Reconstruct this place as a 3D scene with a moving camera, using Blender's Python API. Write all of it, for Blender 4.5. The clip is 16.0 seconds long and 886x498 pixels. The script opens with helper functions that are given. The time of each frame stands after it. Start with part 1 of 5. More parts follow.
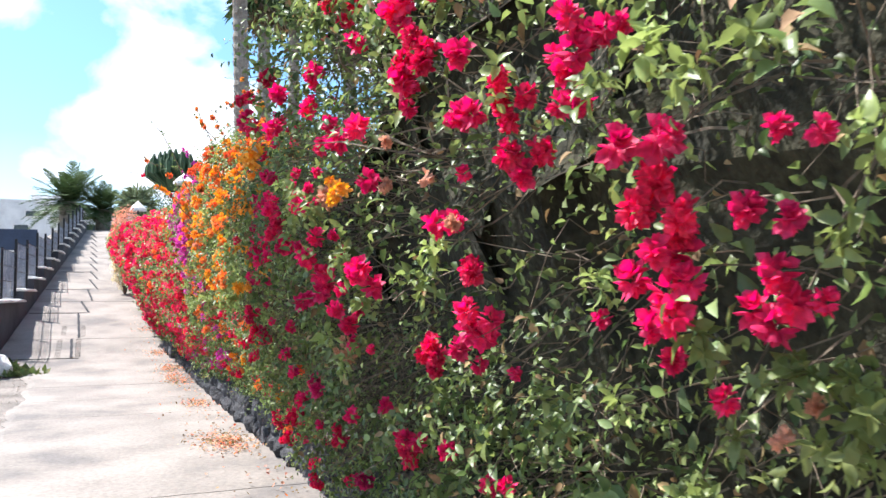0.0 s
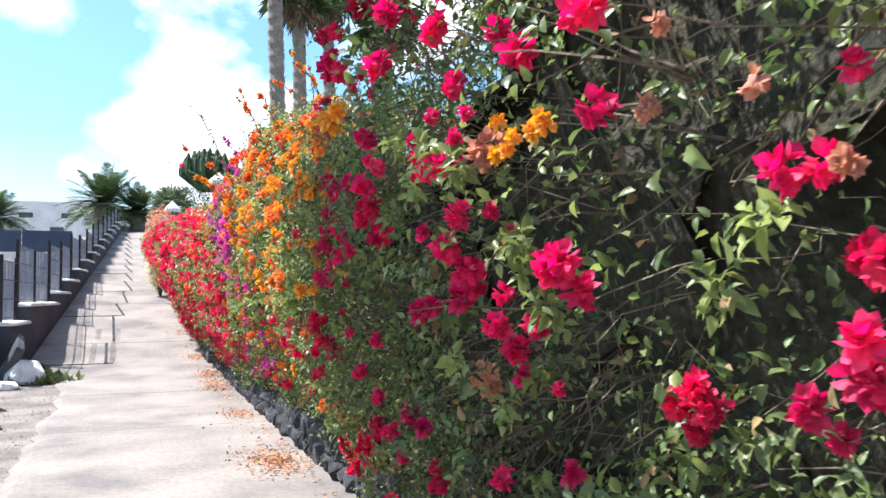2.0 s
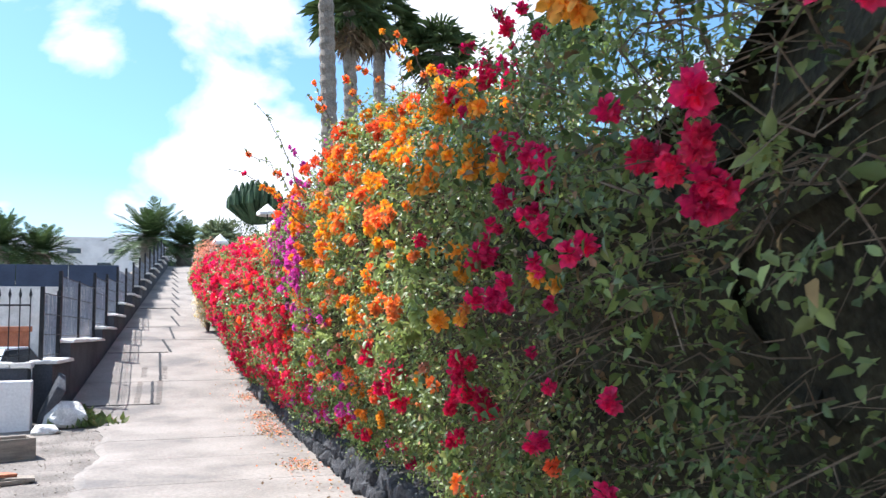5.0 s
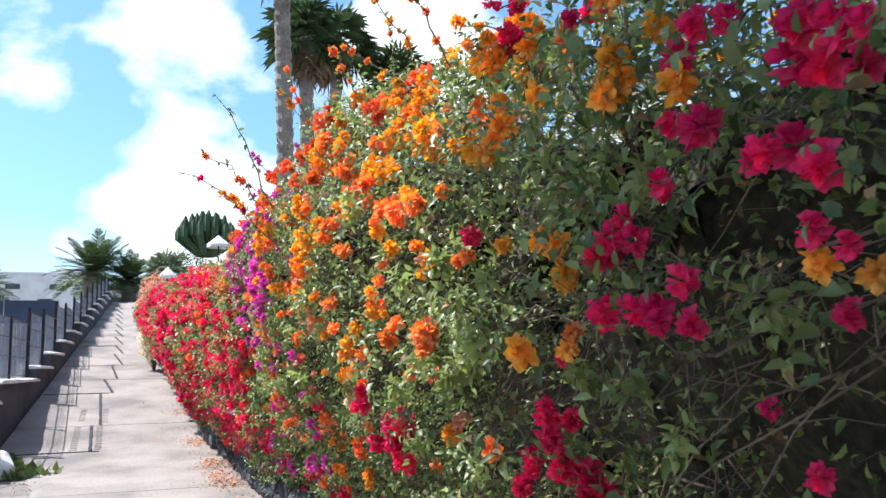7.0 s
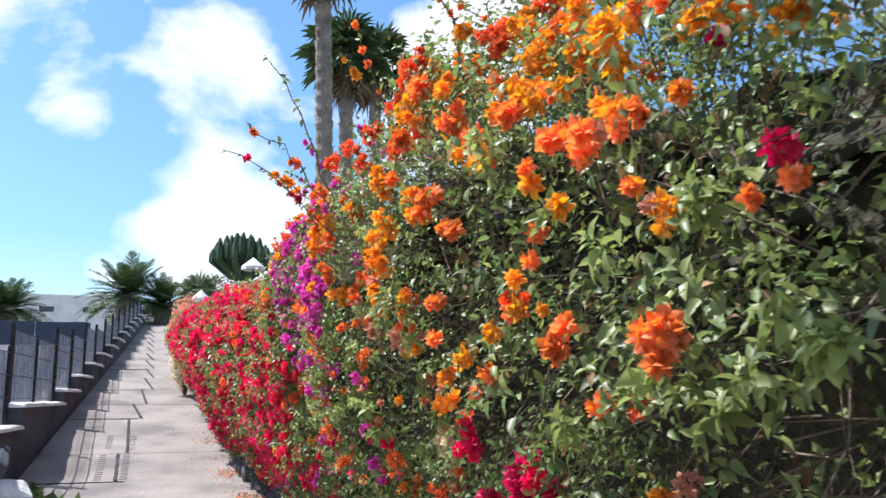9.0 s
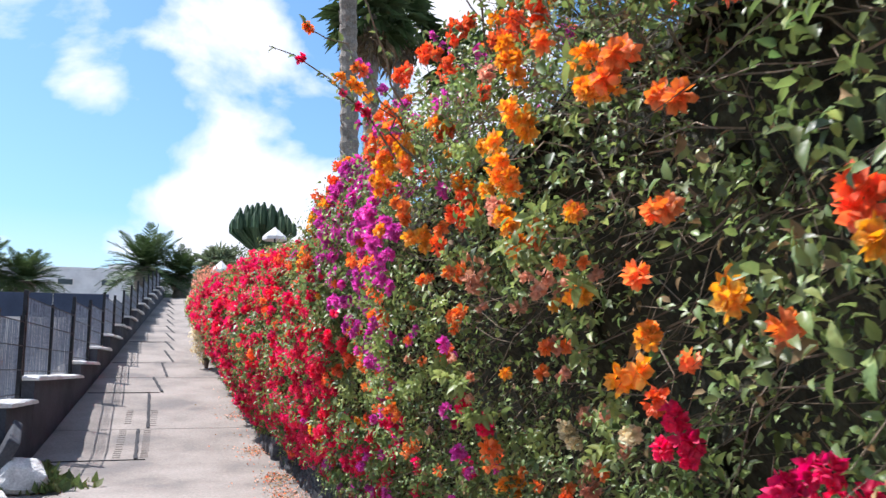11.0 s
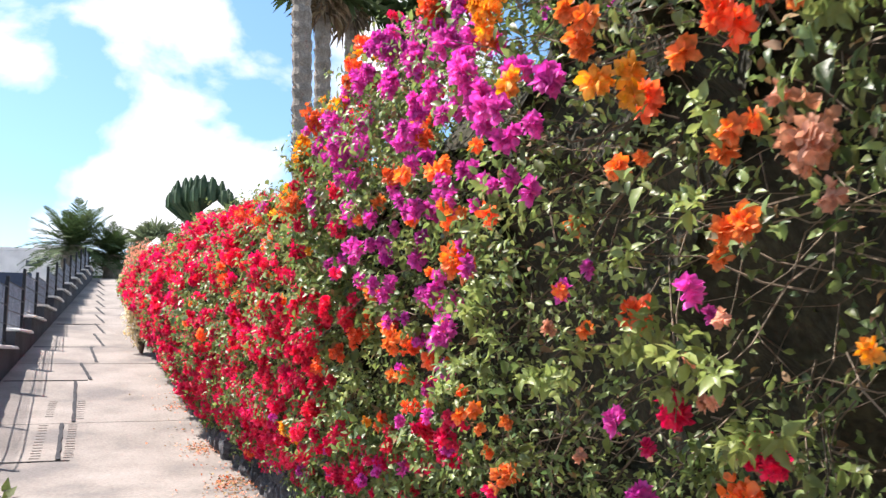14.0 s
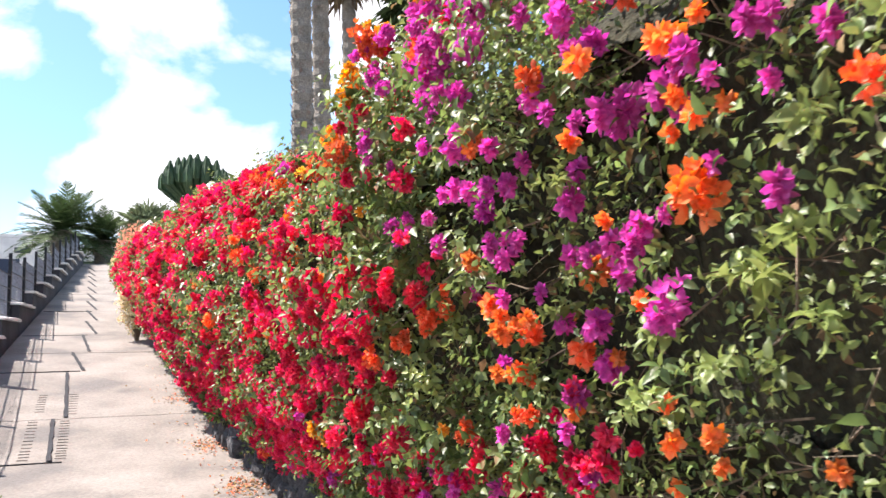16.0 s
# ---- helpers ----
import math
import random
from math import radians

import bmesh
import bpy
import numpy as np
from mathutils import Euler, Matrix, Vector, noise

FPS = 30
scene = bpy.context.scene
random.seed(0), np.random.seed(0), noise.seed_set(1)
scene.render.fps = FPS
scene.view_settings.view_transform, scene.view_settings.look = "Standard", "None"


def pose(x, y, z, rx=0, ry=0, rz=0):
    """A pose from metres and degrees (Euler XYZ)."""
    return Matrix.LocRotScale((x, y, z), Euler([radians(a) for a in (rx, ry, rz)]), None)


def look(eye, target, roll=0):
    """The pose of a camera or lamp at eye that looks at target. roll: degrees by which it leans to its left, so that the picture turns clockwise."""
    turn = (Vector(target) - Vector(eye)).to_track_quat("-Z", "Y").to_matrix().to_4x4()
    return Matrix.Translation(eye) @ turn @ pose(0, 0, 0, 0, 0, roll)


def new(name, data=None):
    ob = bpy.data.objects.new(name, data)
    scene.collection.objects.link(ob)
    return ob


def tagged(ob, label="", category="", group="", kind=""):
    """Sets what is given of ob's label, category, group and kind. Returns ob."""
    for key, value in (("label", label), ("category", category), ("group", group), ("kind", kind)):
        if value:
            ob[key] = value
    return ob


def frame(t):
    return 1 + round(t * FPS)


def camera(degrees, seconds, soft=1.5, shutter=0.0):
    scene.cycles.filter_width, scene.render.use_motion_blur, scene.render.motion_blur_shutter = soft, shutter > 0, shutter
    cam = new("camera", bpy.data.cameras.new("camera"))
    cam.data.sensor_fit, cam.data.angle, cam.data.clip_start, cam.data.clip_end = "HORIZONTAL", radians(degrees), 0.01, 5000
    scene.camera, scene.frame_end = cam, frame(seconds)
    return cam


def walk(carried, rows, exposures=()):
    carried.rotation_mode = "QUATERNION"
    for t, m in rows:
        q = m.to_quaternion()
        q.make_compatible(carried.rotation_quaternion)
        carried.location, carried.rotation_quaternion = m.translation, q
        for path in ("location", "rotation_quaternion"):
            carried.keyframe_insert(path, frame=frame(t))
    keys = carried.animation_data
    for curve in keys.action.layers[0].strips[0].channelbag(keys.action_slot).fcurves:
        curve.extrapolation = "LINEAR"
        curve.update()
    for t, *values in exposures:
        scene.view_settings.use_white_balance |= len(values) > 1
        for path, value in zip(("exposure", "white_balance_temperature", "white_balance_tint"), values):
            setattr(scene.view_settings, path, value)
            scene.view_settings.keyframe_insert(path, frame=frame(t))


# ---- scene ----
cam = camera(54.0, 16.0, soft=1.5, shutter=0.25)
PATH = [
    (0, (0.000, 0.000, 1.500), (1.862, 4.633, 1.763), -0.19),
    (0.5, (-0.026, 0.260, 1.489), (1.826, 4.893, 1.816), -0.30),
    (1, (0.001, 0.523, 1.502), (1.796, 5.178, 1.838), -0.13),
    (1.5, (-0.005, 0.813, 1.500), (1.734, 5.487, 1.867), -0.17),
    (2, (0.004, 1.069, 1.519), (1.703, 5.764, 1.782), -0.49),
    (2.5, (0.064, 1.351, 1.514), (1.664, 6.081, 1.764), -0.85),
    (3, (0.011, 1.553, 1.525), (1.529, 6.308, 1.829), -0.60),
    (3.5, (-0.026, 1.777, 1.529), (1.541, 6.514, 1.852), -0.77),
    (4, (-0.011, 2.093, 1.523), (1.503, 6.844, 1.892), -0.60),
    (4.5, (-0.040, 2.327, 1.510), (1.415, 7.093, 1.918), -0.74),
    (4.7, (-0.049, 2.432, 1.510), (1.409, 7.195, 1.940), -0.74),
    (6.8, (-0.005, 3.678, 1.506), (1.700, 8.333, 2.159), -0.72),
    (7, (-0.002, 3.773, 1.519), (1.730, 8.415, 2.185), -1.10),
    (7.5, (0.004, 4.059, 1.509), (1.784, 8.673, 2.245), -0.48),
    (8, (-0.007, 4.346, 1.524), (1.837, 8.930, 2.286), -0.84),
    (8.5, (0.033, 4.639, 1.527), (1.786, 9.251, 2.338), -0.91),
    (9, (0.038, 4.944, 1.513), (1.597, 9.620, 2.349), -0.13),
    (9.5, (0.009, 5.209, 1.520), (1.501, 9.906, 2.364), 0.13),
    (10, (0.031, 5.523, 1.513), (1.503, 10.237, 2.295), 0.03),
    (10.2, (0.028, 5.619, 1.520), (1.489, 10.344, 2.255), 0.03),
    (12.3, (-0.020, 6.896, 1.472), (1.669, 11.556, 2.134), -0.63),
    (12.5, (-0.011, 7.014, 1.478), (1.751, 11.646, 2.138), -0.98),
    (13, (0.051, 7.384, 1.484), (1.815, 12.010, 2.178), -1.08),
    (13.5, (0.039, 7.684, 1.477), (1.797, 12.313, 2.171), -0.59),
    (14, (0.005, 8.002, 1.486), (1.823, 12.619, 2.097), -0.04),
    (14.5, (0.007, 8.294, 1.485), (1.876, 12.894, 2.072), 0.09),
    (15, (-0.030, 8.624, 1.501), (1.889, 13.202, 2.104), -0.18),
    (15.5, (-0.045, 8.893, 1.511), (1.922, 13.456, 2.066), -0.74),
    (16, (0.000, 9.200, 1.517), (1.866, 13.811, 2.026), -0.90),
]
walk(cam, [(t, look(eye, target, roll)) for t, eye, target, roll in PATH], [(0.0, 1.3, 6150, 13), (4.5, 1.14, 6000, 12.5), (7.0, 1.06, 6000, 13), (10.0, 0.76, 5950, 15), (12.5, 0.99, 6350, 16.5), (16.0, 1.24, 6600, 16.5)])

# ---- light ----
SUN_TO = Vector((-0.42, 0.34, 0.84)).normalized()
sun = new("sun", bpy.data.lights.new("sun", "SUN"))
sun.data.energy, sun.data.angle, sun.data.color = 5.0, radians(0.55), (1.0, 0.96, 0.89)
sun.matrix_world = look((0, 0, 30), Vector((0, 0, 30)) - SUN_TO)


def build_world():
    w = bpy.data.worlds.new("sky")
    scene.world = w
    w.use_nodes = True
    nt = w.node_tree
    nt.nodes.clear()
    n = nt.nodes.new
    sky = n("ShaderNodeTexSky")
    sky.sky_type = "NISHITA"
    sky.sun_disc = False
    sky.sun_elevation = math.asin(SUN_TO.z)
    sky.sun_rotation = math.atan2(SUN_TO.x, SUN_TO.y)
    sky.air_density, sky.dust_density, sky.ozone_density = 1.1, 1.2, 1.6
    co = n("ShaderNodeTexCoord")
    mp = n("ShaderNodeMapping")
    mp.inputs["Scale"].default_value = (1.0, 1.0, 1.35)
    mp.inputs["Location"].default_value = (0.35, 0.15, 0.1)
    big = n("ShaderNodeTexNoise")
    big.inputs["Scale"].default_value = 5.0
    big.inputs["Detail"].default_value = 8
    big.inputs["Roughness"].default_value = 0.52
    big.inputs["Distortion"].default_value = 0.25
    ramp = n("ShaderNodeValToRGB")
    ramp.color_ramp.elements[0].position, ramp.color_ramp.elements[1].position = 0.52, 0.64
    sep = n("ShaderNodeSeparateXYZ")
    low = n("ShaderNodeMapRange")
    low.inputs["From Min"].default_value, low.inputs["From Max"].default_value = 0.03, 0.17
    low.inputs["To Min"].default_value, low.inputs["To Max"].default_value = 0.5, 0.0
    add = n("ShaderNodeMath")
    add.operation = "MAXIMUM"
    cloud = n("ShaderNodeRGB")
    cloud.outputs[0].default_value = (9.6, 9.9, 10.3, 1)
    mix = n("ShaderNodeMix")
    mix.data_type = "RGBA"
    bg = n("ShaderNodeBackground")
    bg.inputs["Strength"].default_value = 0.070
    out = n("ShaderNodeOutputWorld")
    tint = n("ShaderNodeMix")
    tint.data_type, tint.blend_type = "RGBA", "MULTIPLY"
    tint.inputs[0].default_value = 1.0
    tint.inputs[7].default_value = (1.0, 1.35, 1.5, 1)
    ln = nt.links.new
    ln(co.outputs["Generated"], mp.inputs[0])
    ln(mp.outputs[0], big.inputs["Vector"])
    # the cloud banks that stand over the head of the way and round about
    total = big.outputs[0]
    for az, el, wide, gain in ((6, 11, 7.5, 0.16), (4, 21, 7, 0.15), (-1, 8.5, 4.5, 0.14), (-5, 16, 4, 0.11), (16, 20, 9, 0.13), (-40, 25, 16, 0.14), (70, 30, 20, 0.14), (150, 25, 20, 0.14), (-120, 20, 20, 0.14)):
        dot = n("ShaderNodeVectorMath")
        dot.operation = "DOT_PRODUCT"
        a, e = radians(az), radians(el)
        dot.inputs[1].default_value = (math.sin(a) * math.cos(e), math.cos(a) * math.cos(e), math.sin(e))
        near = n("ShaderNodeMapRange")
        near.interpolation_type = "SMOOTHSTEP"
        near.inputs["From Min"].default_value, near.inputs["From Max"].default_value = math.cos(radians(wide)), 1.0
        near.inputs["To Min"].default_value, near.inputs["To Max"].default_value = 0.0, gain
        plus = n("ShaderNodeMath")
        ln(co.outputs["Generated"], dot.inputs[0])
        ln(dot.outputs["Value"], near.inputs["Value"])
        ln(total, plus.inputs[0])
        ln(near.outputs[0], plus.inputs[1])
        total = plus.outputs[0]
    ln(total, ramp.inputs[0])
    ln(co.outputs["Generated"], sep.inputs[0])
    ln(sep.outputs["Z"], low.inputs["Value"])
    ln(ramp.outputs[0], add.inputs[0])
    ln(low.outputs[0], add.inputs[1])
    ln(add.outputs[0], mix.inputs[0])
    ln(sky.outputs[0], tint.inputs[6])
    ln(tint.outputs[2], mix.inputs[6])
    ln(cloud.outputs[0], mix.inputs[7])
    ln(mix.outputs[2], bg.inputs[0])
    ln(bg.outputs[0], out.inputs[0])


build_world()


# ---- materials ----
def material(name, base, rough=0.8, dark=None, scale=3.0, fine=40.0, bump=0.3, spread=0.15, metal=0.0, translucent=None, rnd=0.0, spec=0.3, stretch=(1, 1, 1), stain=None):
    """A node material: base colour varied at two scales, with bump; rnd varies it object by object or leaf by leaf."""
    m = bpy.data.materials.new(name)
    m.use_nodes = True
    nt = m.node_tree
    b = nt.nodes["Principled BSDF"]
    n, ln = nt.nodes.new, nt.links.new
    b.inputs["Roughness"].default_value = rough
    b.inputs["Metallic"].default_value = metal
    b.inputs["Specular IOR Level"].default_value = spec
    co = n("ShaderNodeTexCoord")
    mp = n("ShaderNodeMapping")
    mp.inputs["Scale"].default_value = stretch
    ln(co.outputs["Object"], mp.inputs[0])
    a = n("ShaderNodeTexNoise")
    a.inputs["Scale"].default_value, a.inputs["Detail"].default_value = scale, 6
    c = n("ShaderNodeTexNoise")
    c.inputs["Scale"].default_value, c.inputs["Detail"].default_value = fine, 4
    ln(mp.outputs[0], a.inputs["Vector"])
    ln(mp.outputs[0], c.inputs["Vector"])
    r = n("ShaderNodeValToRGB")
    dark = dark or tuple(v * 0.6 for v in base)
    r.color_ramp.elements[0].color, r.color_ramp.elements[1].color = (*dark, 1), (*base, 1)
    r.color_ramp.elements[0].position, r.color_ramp.elements[1].position = 0.33, 0.62
    if stain:
        e = r.color_ramp.elements.new(0.42)
        e.color = (*stain, 1)
    ln(a.outputs[0], r.inputs[0])
    hsv = n("ShaderNodeHueSaturation")
    mr = n("ShaderNodeMapRange")
    mr.inputs["To Min"].default_value, mr.inputs["To Max"].default_value = 1 - spread * 2, 1 + spread * 2
    mr.inputs["From Min"].default_value, mr.inputs["From Max"].default_value = 0.25, 0.75
    ln(c.outputs[0], mr.inputs[0])
    col = r.outputs[0]
    if rnd:
        g = n("ShaderNodeNewGeometry")
        o = n("ShaderNodeObjectInfo")
        s = n("ShaderNodeMath")
        s.operation = "ADD"
        f = n("ShaderNodeMath")
        f.operation = "FRACT"
        ln(g.outputs["Random Per Island"], s.inputs[0])
        ln(o.outputs["Random"], s.inputs[1])
        ln(s.outputs[0], f.inputs[0])
        v = n("ShaderNodeMapRange")
        v.inputs["To Min"].default_value, v.inputs["To Max"].default_value = 1 - rnd, 1 + rnd
        ln(f.outputs[0], v.inputs[0])
        hh = n("ShaderNodeMapRange")
        hh.inputs["To Min"].default_value, hh.inputs["To Max"].default_value = 0.5 - rnd * 0.05, 0.5 + rnd * 0.05
        ln(g.outputs["Random Per Island"], hh.inputs[0])
        h2 = n("ShaderNodeHueSaturation")
        ln(v.outputs[0], h2.inputs["Value"])
        ln(hh.outputs[0], h2.inputs["Hue"])
        ln(col, h2.inputs["Color"])
        col = h2.outputs[0]
    ln(mr.outputs[0], hsv.inputs["Value"])
    ln(col, hsv.inputs["Color"])
    ln(hsv.outputs[0], b.inputs["Base Color"])
    if bump:
        bp = n("ShaderNodeBump")
        bp.inputs["Strength"].default_value, bp.inputs["Distance"].default_value = bump, 0.02
        ln(c.outputs[0], bp.inputs["Height"])
        ln(bp.outputs[0], b.inputs["Normal"])
    if translucent:
        t = n("ShaderNodeBsdfTranslucent")
        h3 = n("ShaderNodeHueSaturation")
        h3.inputs["Saturation"].default_value, h3.inputs["Value"].default_value = 1.1, 1.15
        ln(hsv.outputs[0], h3.inputs["Color"])
        ln(h3.outputs[0], t.inputs["Color"])
        mx = n("ShaderNodeMixShader")
        mx.inputs[0].default_value = translucent
        ln(b.outputs[0], mx.inputs[1])
        ln(t.outputs[0], mx.inputs[2])
        ln(mx.outputs[0], nt.nodes["Material Output"].inputs["Surface"])
    return m


M = dict(
    concrete=material("pale_concrete", (0.285, 0.252, 0.224), 0.9, (0.16, 0.145, 0.135), 0.9, 26, 0.4, 0.10, stain=(0.215, 0.19, 0.168)),
    soil=material("dusty_soil", (0.24, 0.21, 0.185), 0.95, (0.13, 0.115, 0.10), 1.6, 30, 0.8, 0.2),
    earth=material("dry_land", (0.33, 0.28, 0.22), 0.95, (0.2, 0.17, 0.13), 0.12, 4, 0.3, 0.15),
    joint=material("dark_joint_filler", (0.035, 0.035, 0.04), 0.85, None, 4, 60, 0.3, 0.2),
    render=material("grey_wall_render", (0.075, 0.08, 0.092), 0.9, (0.045, 0.048, 0.056), 1.4, 30, 0.5, 0.12),
    cap=material("white_cap_stone", (0.78, 0.76, 0.72), 0.85, (0.6, 0.58, 0.54), 2.5, 35, 0.6, 0.08),
    white=material("white_painted_masonry", (0.78, 0.77, 0.75), 0.85, (0.62, 0.61, 0.6), 1.2, 25, 0.3, 0.05),
    rock=material("white_rock", (0.72, 0.70, 0.66), 0.9, (0.5, 0.48, 0.45), 5, 40, 0.8, 0.1),
    basalt=material("black_volcanic_stone", (0.10, 0.10, 0.105), 0.92, (0.045, 0.045, 0.05), 9, 55, 0.9, 0.25, rnd=0.35),
    post=material("dark_iron", (0.035, 0.036, 0.04), 0.5, None, 8, 60, 0.15, 0.15, 0.6),
    screen=material("grey_reed_screen", (0.28, 0.31, 0.36), 0.85, (0.19, 0.21, 0.25), 2.5, 60, 0.6, 0.2, stretch=(1, 1, 12), rnd=0.12),
    bluescreen=material("dark_blue_screen", (0.055, 0.075, 0.12), 0.8, (0.04, 0.055, 0.09), 1.2, 40, 0.2, 0.1),
    leaf=material("bougainvillea_leaf", (0.18, 0.23, 0.085), 0.42, (0.10, 0.145, 0.05), 1.8, 30, 0.2, 0.12, translucent=0.36, rnd=0.5, spec=0.4),
    # young leaf with sunlight put into its colour: a brighter copy of leaf
    fresh=material("sunlit_young_leaf", (0.27, 0.33, 0.115), 0.4, (0.19, 0.25, 0.08), 1.8, 30, 0.2, 0.12, translucent=0.4, rnd=0.35, spec=0.4),
    dry=material("dry_leaf", (0.33, 0.22, 0.11), 0.8, (0.2, 0.13, 0.07), 3, 30, 0.2, 0.15, translucent=0.2, rnd=0.3),
    twig=material("grey_brown_twig", (0.22, 0.17, 0.12), 0.85, (0.11, 0.085, 0.06), 4, 50, 0.5, 0.2),
    # near-black colour that stands for shade inside the hedge
    core=material("inner_shade_dark", (0.045, 0.042, 0.025), 0.95, (0.02, 0.02, 0.014), 6, 30, 1.0, 0.3),
    red=material("crimson_bract", (0.80, 0.05, 0.135), 0.55, (0.66, 0.03, 0.12), 3, 70, 0.2, 0.2, translucent=0.42, rnd=0.22),
    scarlet=material("scarlet_bract", (0.86, 0.10, 0.18), 0.55, (0.74, 0.045, 0.13), 3, 70, 0.2, 0.2, translucent=0.42, rnd=0.22),
    orange=material("orange_bract", (0.92, 0.30, 0.14), 0.55, (0.85, 0.17, 0.06), 3, 70, 0.2, 0.2, translucent=0.42, rnd=0.22),
    gold=material("golden_bract", (0.92, 0.49, 0.11), 0.55, (0.88, 0.33, 0.05), 3, 70, 0.2, 0.2, translucent=0.42, rnd=0.22),
    magenta=material("magenta_bract", (0.74, 0.14, 0.50), 0.55, (0.62, 0.08, 0.42), 3, 70, 0.2, 0.2, translucent=0.42, rnd=0.22),
    peach=material("faded_peach_bract", (0.72, 0.36, 0.25), 0.6, (0.6, 0.28, 0.2), 3, 70, 0.2, 0.2, translucent=0.42, rnd=0.22),
    cream=material("cream_bract", (0.78, 0.68, 0.46), 0.6, (0.66, 0.56, 0.36), 3, 70, 0.2, 0.2, translucent=0.42, rnd=0.22),
    trunk=material("grey_palm_trunk", (0.30, 0.265, 0.225), 0.9, (0.17, 0.15, 0.125), 3, 25, 0.8, 0.2, rnd=0.12),
    frond=material("palm_frond", (0.085, 0.125, 0.05), 0.7, (0.05, 0.085, 0.03), 2, 25, 0.2, 0.15, translucent=0.18, rnd=0.3, spec=0.2),
    deadfrond=material("dead_palm_frond", (0.26, 0.19, 0.11), 0.85, (0.15, 0.11, 0.07), 2, 25, 0.3, 0.15, rnd=0.3),
    cactus=material("dark_green_cactus", (0.06, 0.105, 0.05), 0.6, (0.04, 0.07, 0.035), 3, 25, 0.3, 0.12, rnd=0.15),
    greyfrond=material("grey_green_frond", (0.22, 0.26, 0.15), 0.6, (0.14, 0.18, 0.10), 2, 25, 0.2, 0.15, translucent=0.25, rnd=0.3),
    weed=material("dry_green_weed", (0.16, 0.20, 0.07), 0.7, (0.10, 0.14, 0.05), 3, 30, 0.2, 0.15, translucent=0.25, rnd=0.35),
    glass=material("dark_window_glass", (0.04, 0.05, 0.06), 0.08, None, 2, 20, 0, 0.05, spec=0.6),
    tile=material("terracotta_tile", (0.45, 0.17, 0.09), 0.8, (0.33, 0.12, 0.07), 5, 40, 0.4, 0.15),
    timber=material("weathered_timber", (0.33, 0.28, 0.23), 0.85, (0.2, 0.17, 0.14), 3, 40, 0.5, 0.2, stretch=(1, 1, 8)),
    paint=material("silver_car_paint", (0.55, 0.6, 0.66), 0.25, None, 2, 30, 0, 0.03, 0.3, spec=0.6),
    rubber=material("black_rubber", (0.02, 0.02, 0.02), 0.8, None, 5, 40, 0.2, 0.1),
)


# ---- helpers of the scene ----
def link_mesh(name, verts, faces, mat, parent=None, label="", smooth=False):
    me = bpy.data.meshes.new(name)
    me.from_pydata([tuple(v) for v in verts], [], [tuple(f) for f in faces])
    me.materials.append(M[mat])
    if smooth:
        me.polygons.foreach_set("use_smooth", [True] * len(me.polygons))
    ob = new(name, me)
    if parent:
        ob.parent = parent
    if label:
        ob["label"] = label
    return ob


def part(name, bm, mat, parent=None, label="", smooth=False):
    me = bpy.data.meshes.new(name)
    bm.to_mesh(me)
    bm.free()
    me.materials.append(M[mat])
    if smooth:
        me.polygons.foreach_set("use_smooth", [True] * len(me.polygons))
    ob = new(name, me)
    if parent:
        ob.parent = parent
    if label:
        ob["label"] = label
    return ob


def block(bm, m, sx, sy, sz, bevel=0.0, jitter=0.0):
    """A bevelled block added to bm: size sx, sy, sz, centred on the pose m."""
    geo = bmesh.ops.create_cube(bm, size=1.0, matrix=m @ Matrix.Diagonal((sx, sy, sz, 1)))
    vs = geo["verts"]
    if jitter:
        for v in vs:
            v.co += Vector((random.uniform(-1, 1), random.uniform(-1, 1), random.uniform(-1, 1))) * jitter
    if bevel:
        es = list({e for v in vs for e in v.link_edges})
        bmesh.ops.bevel(bm, geom=es, offset=bevel, segments=2, affect="EDGES", profile=0.6)


def tube(bm, pts, radii, sides=8):
    """A tapered tube along points."""
    rings = []
    for i, p in enumerate(pts):
        d = (pts[min(i + 1, len(pts) - 1)] - pts[max(i - 1, 0)]).normalized()
        u = d.orthogonal().normalized()
        v = d.cross(u)
        rings.append([bm.verts.new(p + (u * math.cos(a) + v * math.sin(a)) * radii[i]) for a in (k * math.tau / sides for k in range(sides))])
    for a, b in zip(rings, rings[1:]):
        for k in range(sides):
            bm.faces.new((a[k], a[(k + 1) % sides], b[(k + 1) % sides], b[k]))
    bm.faces.new(rings[-1])
    bm.faces.new(rings[0][::-1])


def empty(name, x, y, z, label, category, group=""):
    ob = new(name)
    ob.location = (x, y, z)
    bpy.context.view_layer.update()
    return tagged(ob, label, category, group)


def ramp_z(y):
    """Height of the paved way: level, then a steady climb to the crest, then level."""
    if y < 14:
        return -0.10
    if y < 21:
        s = (y - 14) / 7
        return -0.10 + 0.157 * 3.5 * s * s * 0.62
    z21 = -0.10 + 0.157 * 3.5 * 0.62
    top = z21 + 0.157 * 31.5
    return min(z21 + 0.157 * (y - 21), top)


def wall_x(y):
    """Inner face of the stepped boundary wall."""
    return -1.9 + 0.048 * (y - 21)


def hedge_base(y):
    return 1.72 if y < 17 else 1.72 - 0.02 * (y - 17)


